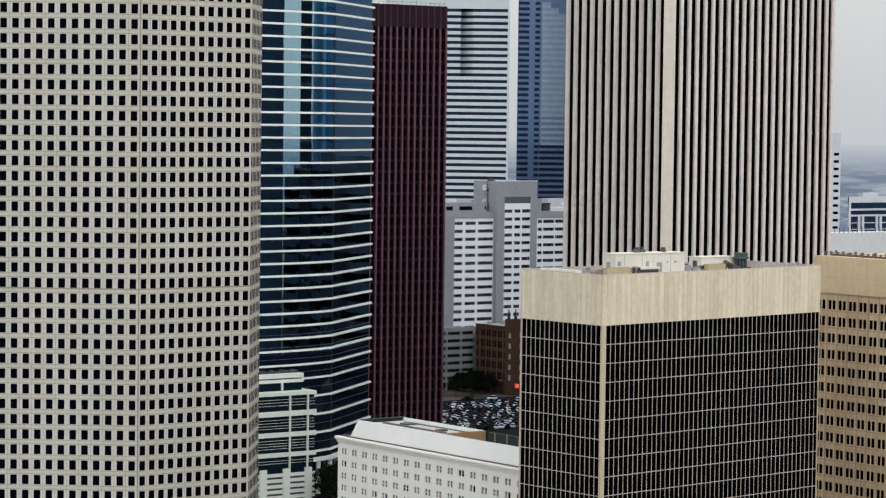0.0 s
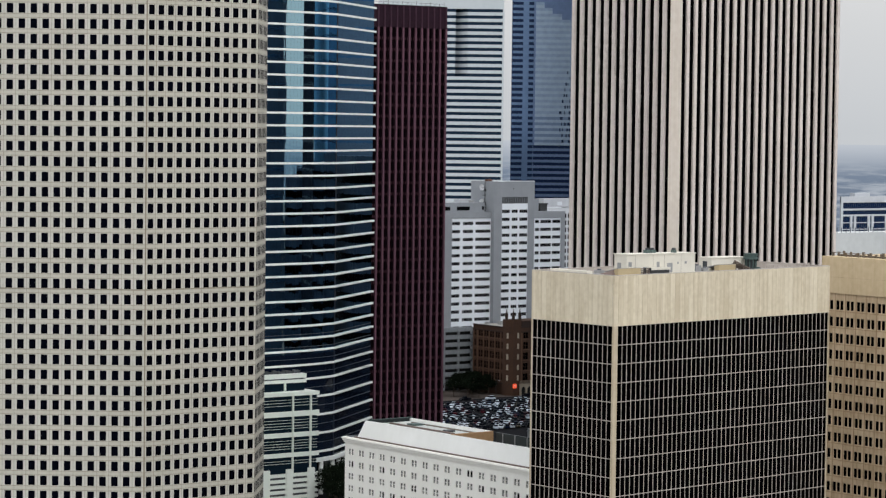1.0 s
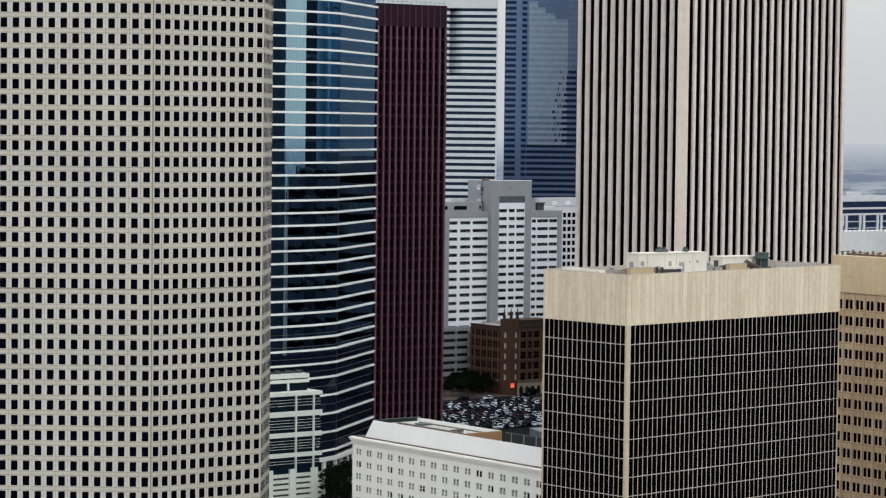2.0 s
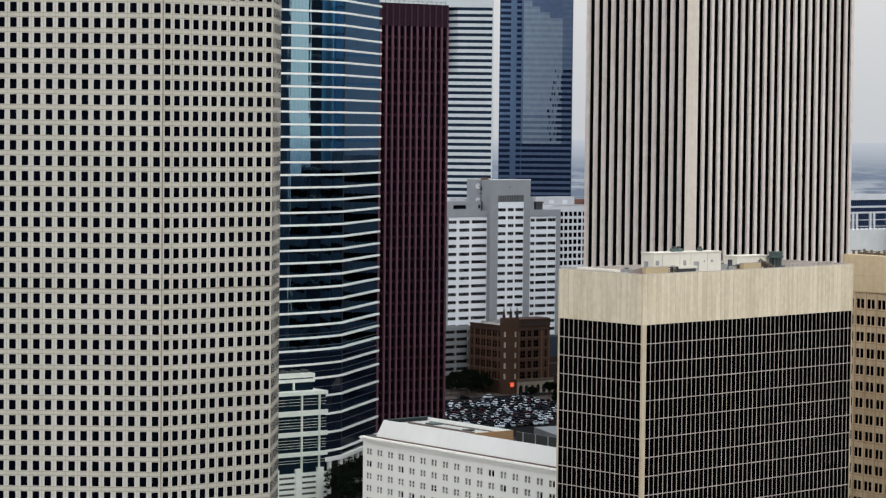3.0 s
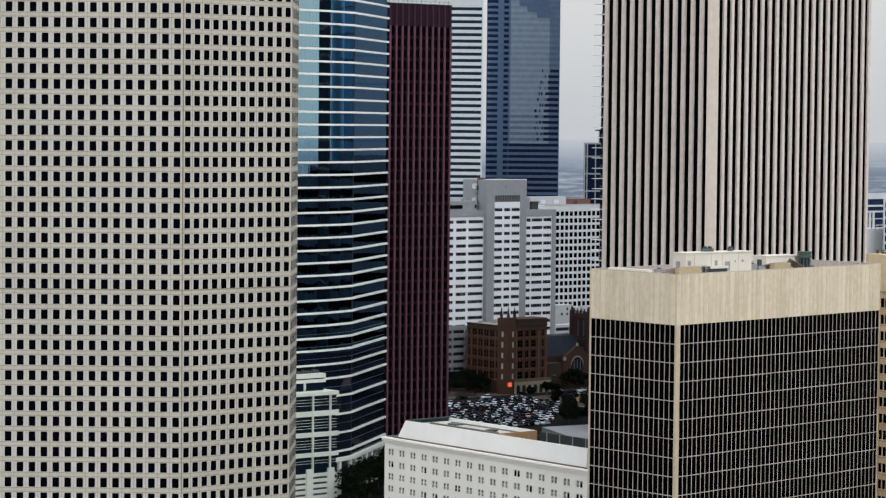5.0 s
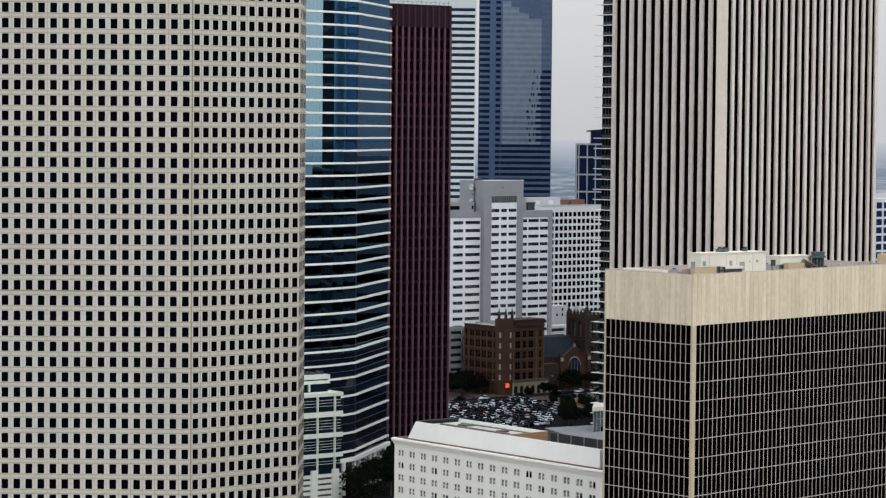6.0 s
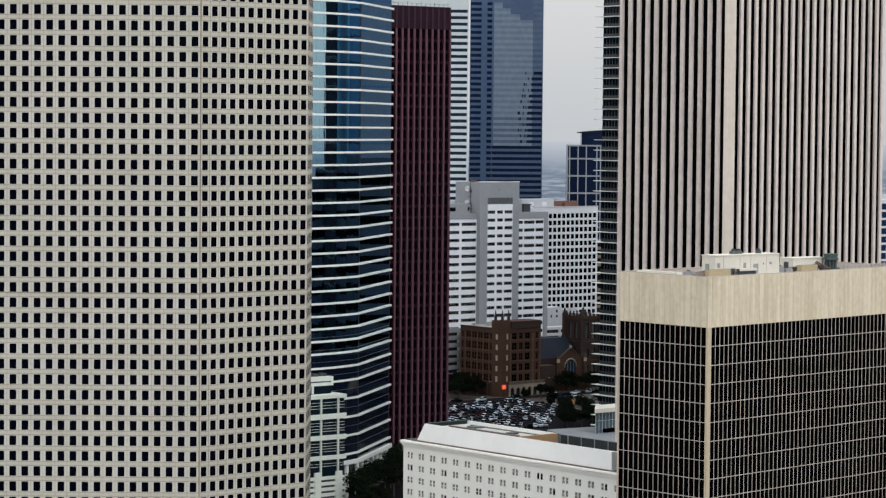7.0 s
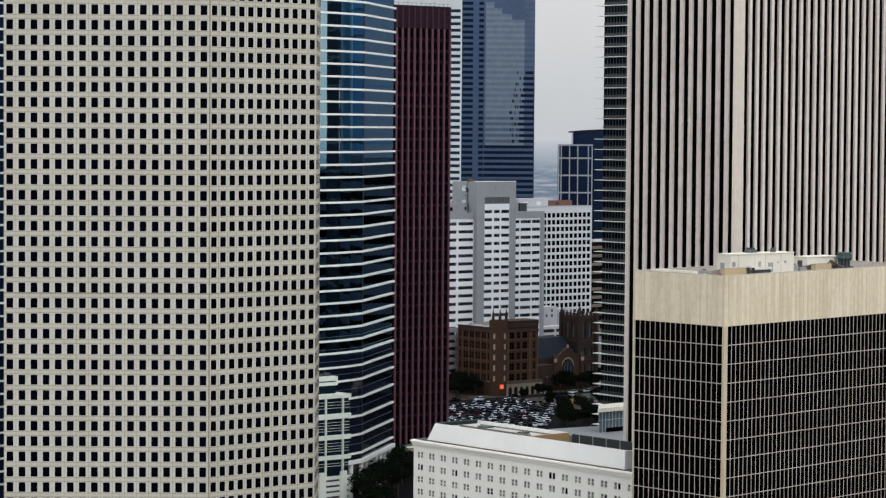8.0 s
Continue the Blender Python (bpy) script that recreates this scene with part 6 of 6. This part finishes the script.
def rear_banded_tower():
    t = thing("office_tower", 360, 780, "dark glass tower with thin white bands", "office tower")
    poly = [(372, 742), (384, 760), (380, 785), (350, 800), (325, 775), (335, 745)]
    g = Geo()
    g.prism(poly, 0, 205)
    part("glass_wall", g, M["navy_glass"], t)
    path = [(325, 775), (335, 745), (372, 742), (384, 760), (380, 785)]
    for k in range(50):
        g = Geo()
        slab(g, path, -0.05, 0.5, 4 + 4.0 * k, 4.6 + 4.0 * k)
        part("sunshade_band", g, M["white_metal"], t)


rear_banded_tower()


# unseen block, added out of view to darken what the curved glass mirrors
def reflected_block(x, y, w, dep, h, mat):
    t = thing("office_block", x, y, "unseen plain dark block added for reflections in the curved glass", "office building", "plain blocks")
    g = Geo()
    g.box(x, x + w, y, y + dep, 0, h)
    part("wall", g, mat, t)
    for k in range(int(h / 8)):
        b = Geo()
        b.box(x - 0.05, x + w + 0.05, y - 0.05, y + dep + 0.05, 4 + 8 * k, 7.4 + 8 * k)
        part("window_band", b, M["dark_glass"], t)


for x, y, w, dep, h, key in ((640, 330, 45, 40, 112, "dusk_blue"), (600, 405, 30, 30, 98, "dusk_blue"), (664, 436, 35, 30, 93, "dusk_blue"),
                             (705, 425, 30, 38, 97, "dusk_blue"), (740, 515, 44, 66, 99, "dusk_blue"), (775, 572, 40, 74, 103, "dusk_blue"), (684, 770, 30, 30, 103, "dusk_blue"), (692, 728, 24, 36, 103, "dusk_blue"),
                             (640, 190, 60, 50, 62, "grey_mullion"), (800, 160, 60, 60, 80, "grey_mullion"), (520, 230, 46, 46, 58, "grey_mullion"), (560, 60, 60, 60, 75, "grey_mullion"), (420, 120, 50, 50, 60, "grey_mullion")):
    reflected_block(x, y, w, dep, h, M[key])


def reflected_tower(x, y, w, dep, h, key, joint, label):
    """A tall unseen tower, added across the street grid to shape reflections in the curved glass."""
    t = thing("office_tower", x, y, label, "office tower")
    g = Geo()
    g.box(x, x + w, y, y + dep, 0, h)
    part("wall", g, M[key], t)
    for k in range(1, int(h / 12)):
        b = Geo()
        b.box(x - 0.06, x + w + 0.06, y - 0.06, y + dep + 0.06, 12 * k, 12 * k + 0.8)
        part("floor_band", b, M[joint], t)


reflected_tower(624, 388, 38, 46, 250, "dusk_blue", "far_navy", "unseen tall blue-black tower added for reflections in the curved glass")
reflected_tower(700, 467, 35, 58, 250, "night_blue", "grey_mullion", "unseen slim blue-black tower added for reflections in the curved glass")
reflected_tower(830, 476, 30, 100, 260, "far_blue", "far_navy", "unseen bright blue tower added for reflections in the curved glass")
reflected_tower(830, 580, 30, 82, 260, "far_navy", "night_blue", "unseen navy glass tower added for reflections in the curved glass")
reflected_tower(735, 776, 25, 44, 260, "far_grey", "far_navy", "unseen grey-blue tower added for reflections in the curved glass")

# ---- car park ----
g = Geo()
g.box(590, 692, 762, 871.5, 0.002, 0.02)
tagged(new("parking_lot", g.mesh("parking_lot", [M["asphalt"]])), "dark asphalt car park beside the brick building", "parking lot", kind="structure")
g = Geo()
g.box(596, 790, 871.5, 884.5, 0.0, 0.012)
g.box(692, 706, 800, 871.5, 0.0, 0.012)
g.box(630, 700, 884.5, 915, 0.0, 0.012)
tagged(new("pavement", g.mesh("pavement", [M["paving"]])), "worn brownish street paving by the car park", "pavement", kind="structure")


def body_shell(length, width, sill, belt, roof, hood, boot, cab0, cab1):
    """Rounded car body: a lofted row of cross sections from tail to nose."""
    g = Geo()
    n = 12
    stations = [(-0.5, 0.55, boot * 0.82), (-0.47, 0.92, boot), (-0.36, 1.0, boot + 0.03), (0.0, 1.0, belt), (0.30, 1.0, hood + 0.06), (0.44, 0.94, hood - 0.04), (0.49, 0.80, hood - 0.18), (0.5, 0.6, hood - 0.26)]
    k = len(g.v)
    for s, w, top in stations:
        hw = width / 2 * w
        ring = [(-hw * 0.92, sill), (-hw, sill + 0.22), (-hw, top - 0.12), (-hw * 0.88, top), (hw * 0.88, top), (hw, top - 0.12), (hw, sill + 0.22), (hw * 0.92, sill)]
        g.v += [(x, s * length, z) for x, z in ring]
    m = 8
    for i in range(len(stations) - 1):
        for j in range(m):
            q = (j + 1) % m
            g.f.append((k + i * m + j, k + i * m + q, k + (i + 1) * m + q, k + (i + 1) * m + j))
            g.m.append(0)
    g.f.append(tuple(k + j for j in reversed(range(m))))
    e = k + (len(stations) - 1) * m
    g.f.append(tuple(e + j for j in range(m)))
    g.m += [0, 0]
    # roof panel on top of the cabin
    a, b = cab0 * length + 0.45, cab1 * length - 0.6
    hw = width / 2 * 0.74
    g.hexa([(-hw, a, roof - 0.06), (hw, a, roof - 0.06), (hw, b, roof - 0.06), (-hw, b, roof - 0.06), (-hw * 0.93, a + 0.1, roof), (hw * 0.93, a + 0.1, roof), (hw * 0.93, b - 0.15, roof), (-hw * 0.93, b - 0.15, roof)])
    return g


def make_car(name, label, length, width, belt, roof, hood, boot, cab0, cab1):
    g = body_shell(length, width, 0.28, belt, roof, hood, boot, cab0, cab1)
    body = new(name, g.mesh(name, [M["car_paint"]]))
    tagged(body, label, "car", "cars in the car park")
    gl = Geo()
    hw, hw2 = width / 2 * 0.90, width / 2 * 0.73
    a, b = cab0 * length, cab1 * length
    gl.hexa([(-hw, a, belt - 0.04), (hw, a, belt - 0.04), (hw, b, belt - 0.04), (-hw, b, belt - 0.04), (-hw2, a + 0.42, roof - 0.05), (hw2, a + 0.42, roof - 0.05), (hw2, b - 0.58, roof - 0.05), (-hw2, b - 0.58, roof - 0.05)])
    w = new("window_glass", gl.mesh("window_glass", [M["car_glass"]]))
    w.parent = body
    wg = Geo()
    k = len(wg.v)
    n = 14
    for x in (-0.1, 0.1):
        wg.v += [(x, 0.32 * math.cos(2 * math.pi * i / n), 0.32 * math.sin(2 * math.pi * i / n)) for i in range(n)]
    for i in range(n):
        j = (i + 1) % n
        wg.f.append((k + i, k + j, k + n + j, k + n + i))
        wg.m.append(0)
    wg.f += [tuple(k + i for i in reversed(range(n))), tuple(k + n + i for i in range(n))]
    wg.m += [0, 0]
    wm = wg.mesh("wheel", [M["tyre"]])
    for sx in (-1, 1):
        for sy in (-0.31, 0.31):
            q = new("wheel", wm)
            q.parent = body
            q.location = (sx * (width / 2 - 0.1), sy * length, 0.32)
    lg = Geo()
    lg.box(-0.17, 0.17, length * 0.485, length * 0.497, 0.58, 0.70)
    lm = lg.mesh("headlight", [M["dish"]])
    for sx in (-1, 1):
        q = new("headlight", lm)
        q.parent = body
        q.location = (sx * width * 0.33, 0, 0)
    return body


sedan = make_car("car", "parked saloon car on the car park", 4.7, 1.82, 0.92, 1.44, 0.90, 0.95, -0.34, 0.24)
wagon = make_car("car", "parked sport utility car on the car park", 4.6, 1.88, 1.06, 1.72, 1.02, 1.08, -0.47, 0.22)
truck = make_car("pickup_truck", "parked pickup truck on the car park", 5.5, 1.95, 1.08, 1.82, 1.10, 1.06, -0.12, 0.24)
rng = random.Random(7)
models = (sedan, wagon, sedan, truck, wagon, sedan)
spots = []
rows = []
for k in range(8):
    rows += [790.0 + 10.6 * k, 795.1 + 10.6 * k]
for y in rows:
    for k in range(36):
        x = 598.0 + 2.75 * k
        if y > 868.5 or not 597 + 0.58 * (y - 796) < x < min(690, 638 + 1.05 * (y - 787)) or rng.random() < 0.07:
            continue
        spots.append((x + rng.uniform(-0.15, 0.15), y + rng.uniform(-0.4, 0.4), 0.02, (-34 if rng.random() < 0.5 else 146) + rng.uniform(-3, 3)))
for x, y, a in ((700.5, 878.2, 88), (679, 876, 91), (742, 876.5, 89), (668, 879, 90), (752, 880, 91), (722, 879.5, 90), (733, 876.5, 89)):
    spots.append((x, y, 0.02, a))
for x, y in ((711, 866), (714, 866), (717, 866), (720, 866), (723, 866), (712, 859.5), (715, 859.5), (718, 859.5), (708.5, 859.5)):
    spots.append((x, y, 0.02, -30))
first = {}
for i, (x, y, z, a) in enumerate(spots):
    src = models[rng.randrange(len(models))]
    m = pose(x, y, z, 0, 0, a)
    if src.name not in first:
        first[src.name] = True
        src.matrix_basis = m
    else:
        copy_thing(src, m)

# ---- trees ----


def tree(x, y, h, spread, seed, label, src=None):
    """A tapered trunk with limbs and a crown of many small leaf sprays."""
    r = random.Random(seed)
    t = thing("tree", x, y, label, "tree", "street trees")
    g = Geo()
    g.tube(x, y, 0, h * 0.42, 0.28, 0.17, 8)
    tips = []
    for k in range(7):
        a = k * 0.9 + r.uniform(-0.3, 0.3)
        L = spread * r.uniform(0.35, 0.75)
        z0, z1 = h * r.uniform(0.25, 0.42), h * r.uniform(0.55, 0.85)
        ex, ey = x + L * math.cos(a), y + L * math.sin(a)
        tips.append((ex, ey, z1))
        w = 0.09
        g.hexa([(x - w, y - w, z0), (x + w, y - w, z0), (x + w, y + w, z0), (x - w, y + w, z0), (ex - 0.03, ey - 0.03, z1), (ex + 0.03, ey - 0.03, z1), (ex + 0.03, ey + 0.03, z1), (ex - 0.03, ey + 0.03, z1)])
    part("trunk", g, M["bark"], t)
    g = Geo()
    clumps = [(tx, ty, tz, r.uniform(0.3, 0.5) * spread) for tx, ty, tz in tips]
    clumps += [(x + r.uniform(-0.5, 0.5) * spread, y + r.uniform(-0.5, 0.5) * spread, h * r.uniform(0.45, 0.9), r.uniform(0.25, 0.45) * spread) for _ in range(7)]
    for cx, cy, cz, cr in clumps:
        for _ in range(150):
            a, b = r.uniform(0, 2 * math.pi), math.acos(r.uniform(-1, 1))
            d = cr * r.uniform(0.55, 1.0)
            px, py, pz = cx + d * math.sin(b) * math.cos(a), cy + d * math.sin(b) * math.sin(a), cz + 0.75 * d * math.cos(b)
            if pz < h * 0.22:
                continue
            s = r.uniform(0.16, 0.34)
            u = Vector((r.uniform(-1, 1), r.uniform(-1, 1), r.uniform(-0.6, 0.6))).normalized() * s
            v = Vector((r.uniform(-1, 1), r.uniform(-1, 1), r.uniform(-1, 1))).normalized() * s
            p = Vector((px, py, pz))
            g.quad(tuple(p - u - v * 0.4), tuple(p + u * 0.2 - v), tuple(p + u + v * 0.4), tuple(p - u * 0.2 + v))
    part("crown", g, M["leaf"], t)
    return t


oak = tree(729, 880, 8.5, 4.8, 1, "dark green broadleaf street tree by the car park")
oak2 = tree(695, 818, 9.0, 5.6, 2, "dark green spreading tree at the car park edge")
oak3 = tree(468, 676, 11.0, 5.2, 3, "dark green broadleaf tree before the blue tower")
sapling = tree(691, 861, 6.0, 2.6, 4, "small dark green street tree by the car park")


def plant(src, x, y, turn, s=1.0):
    m = pose(x, y, 0, 0, 0, turn)
    ob = copy_thing(src, m)
    ob.scale = (s, s, s)
    return ob


for src, x, y, a, s in ((oak, 741, 876, 70, 0.95), (oak, 748, 882, 160, 0.9), (oak, 733, 879, 20, 0.75), (oak, 686, 898, 200, 1.1), (oak, 690, 905, 300, 1.15), (oak, 692, 894, 45, 0.95), (oak, 681, 893, 120, 0.8),
                        (oak2, 688, 822, 60, 0.62), (oak2, 694, 829, 140, 0.6), (oak2, 681, 812, 220, 0.72), (oak2, 687, 806, 300, 0.78), (oak2, 674, 802, 30, 0.78), (oak2, 679, 797, 100, 0.82), (oak2, 667, 794, 10, 0.82), (oak2, 672, 788, 15, 0.88), (oak2, 660, 786, 75, 0.82), (oak2, 664, 780, 190, 0.88), (oak2, 652, 778, 250, 0.82), (oak2, 657, 771, 330, 0.8), (oak2, 700, 838, 200, 0.55), (oak2, 645, 784, 40, 0.7), (oak2, 650, 790, 130, 0.72), (oak2, 656, 797, 220, 0.72), (oak2, 662, 803, 310, 0.7), (oak2, 668, 810, 70, 0.68), (oak2, 674, 817, 160, 0.66), (oak2, 680, 824, 250, 0.62), (oak2, 640, 778, 340, 0.7), (oak2, 649, 780, 100, 0.75), (oak2, 686, 832, 20, 0.55), (oak, 752, 884, 20, 0.75),
                        (oak3, 456, 667, 80, 0.95), (oak3, 462, 672, 170, 1.0), (oak3, 475, 681, 240, 0.95), (oak3, 482, 687, 310, 1.0), (oak3, 490, 693, 20, 0.95), (oak3, 449, 661, 120, 0.95), (oak3, 497, 700, 200, 0.85), (oak3, 503, 704, 60, 0.8), (oak3, 470, 670, 33, 0.9), (oak3, 485, 680, 93, 0.9), (oak3, 496, 690, 140, 0.9), (oak3, 510, 702, 190, 0.8),
                        (oak3, 500, 712, 75, 0.95), (oak3, 507, 718, 165, 0.9), (oak3, 493, 704, 255, 0.9), (oak3, 515, 712, 345, 0.85), (oak3, 478, 690, 15, 0.8), (oak3, 512, 724, 95, 0.8), (oak, 445, 652, 10, 0.9), (oak, 452, 655, 100, 0.85),
                        (oak, 674, 895, 15, 0.9), (oak, 677, 889, 75, 0.85), (oak, 680, 885, 140, 0.8), (oak, 694, 900, 205, 1.05), (oak, 693, 907, 260, 1.1), (oak, 689, 911, 320, 1.0), (oak, 668, 900, 35, 0.9), (oak, 737, 885, 110, 1.15), (oak, 745, 881, 190, 1.1), (oak, 757, 884, 280, 1.0), (oak, 764, 888, 50, 1.1),
                        (sapling, 706, 868, 30, 1.15), (sapling, 712, 870, 120, 0.9), (sapling, 693, 846, 270, 1.0), (sapling, 684, 838, 90, 0.8)):
    plant(src, x, y, a, s)

# ---- street level behind the hotel ----
low = thing("low_building", 575, 690, "low building with a dark flat roof behind the hotel", "building")
g = Geo()
g.prism([(548, 678), (600, 678), (616, 698), (564, 698)], 0, 11.4)
part("wall", g, M["grey_concrete"], low)
g = Geo()
g.prism([(547.6, 677.6), (600.4, 677.6), (616.8, 698.4), (563.6, 698.4)], 11.4, 12.0)
part("roof", g, M["roof_dark"], low)

plaza = thing("plaza_wall", 531, 751, "low pinkish stone plaza wall by the street", "wall")
g = Geo()
g.box(522, 545, 749.5, 751.0, 0, 2.6)
part("wall", g, M["limestone"], plaza)
g = Geo()
g.box(521.6, 545.4, 749.2, 751.3, 2.6, 2.9)
part("coping", g, M["white_metal"], plaza)
for x, y in ((520.5, 736.3), (511.3, 728.2), (515.9, 732.2), (506.6, 724.2)):
    t = thing("stone_bollard", x, y, "white round stone bollard on the tower forecourt", "bollard", "forecourt bollards")
    g = Geo()
    g.tube(x, y, 0, 2.4, 0.75, 0.75, 14)
    part("shaft", g, M["white_metal"], t)
    g = Geo()
    g.tube(x, y, 2.4, 2.9, 0.95, 0.85, 14)
    part("cap", g, M["white_metal"], t)


def street_lamp(x, y, turn):
    t = thing("street_lamp", x, y, "tall dark steel street lamp with a single arm", "street lamp", "street lamps")
    g = Geo()
    g.tube(x, y, 0, 9.0, 0.09, 0.06, 8)
    part("pole", g, M["dark_steel"], t)
    dx, dy = math.cos(radians(turn)), math.sin(radians(turn))
    F = Face(x, y, x + dx * 2.2, y + dy * 2.2)
    g = Geo()
    g.fbox(F, 0, 2.2, 8.8, 8.92, -0.05, 0.05)
    arm = part("arm", g, M["dark_steel"], t)
    g = Geo()
    g.fbox(F, 1.7, 2.5, 8.65, 8.8, -0.16, 0.16)
    part("lamp_head", g, M["pale_wall"], arm)


for x, y, a in ((679, 872.2, -90), (712, 872.2, -90)):
    street_lamp(x, y, a)

t = thing("box_truck", 705, 843, "yellow box truck parked by the trees", "truck")
g = Geo()
g.box(703.2, 707.6, 842.0, 844.0, 0.9, 3.1)
part("cargo_box", g, M["yellow_paint"], t)
g = Geo()
g.hexa([(701.2, 842.1, 0.5), (703.1, 842.1, 0.5), (703.1, 843.9, 0.5), (701.2, 843.9, 0.5), (701.9, 842.2, 2.3), (703.1, 842.2, 2.3), (703.1, 843.8, 2.3), (701.9, 843.8, 2.3)])
part("cab", g, M["yellow_paint"], t)
g = Geo()
g.box(703.1, 707.5, 842.2, 843.8, 0.5, 0.9)
part("chassis", g, M["tyre"], t)
for x in (702.2, 706.4):
    for y in (842.0, 843.75):
        g = Geo()
        g.box(x - 0.42, x + 0.42, y, y + 0.25, 0.02, 0.86)
        g.box(x - 0.25, x + 0.25, y - 0.02, y + 0.27, 0.1, 0.78)
        part("wheel", g, M["tyre"], t)

# pale kerbs along the car park
for x0, x1, y0, y1 in ((600, 692, 871.2, 871.5), (691.7, 692.0, 796, 871.2)):
    g = Geo()
    g.box(x0, x1, y0, y1, 0, 0.16)
    tagged(new("kerb", g.mesh("kerb", [M["grey_concrete"]])), "grey concrete kerb round the car park", "kerb", kind="structure")
# painted bays
g = Geo()
for k in range(8):
    y = 792.5 + 10.6 * k
    g.box(600, min(686, 636 + 1.05 * (y - 787)), y - 0.06, y + 0.06, 0.02, 0.026)
tagged(new("bay_marking", g.mesh("bay_marking", [M["pale_wall"]])), "faded white parking bay lines", "marking", kind="structure")
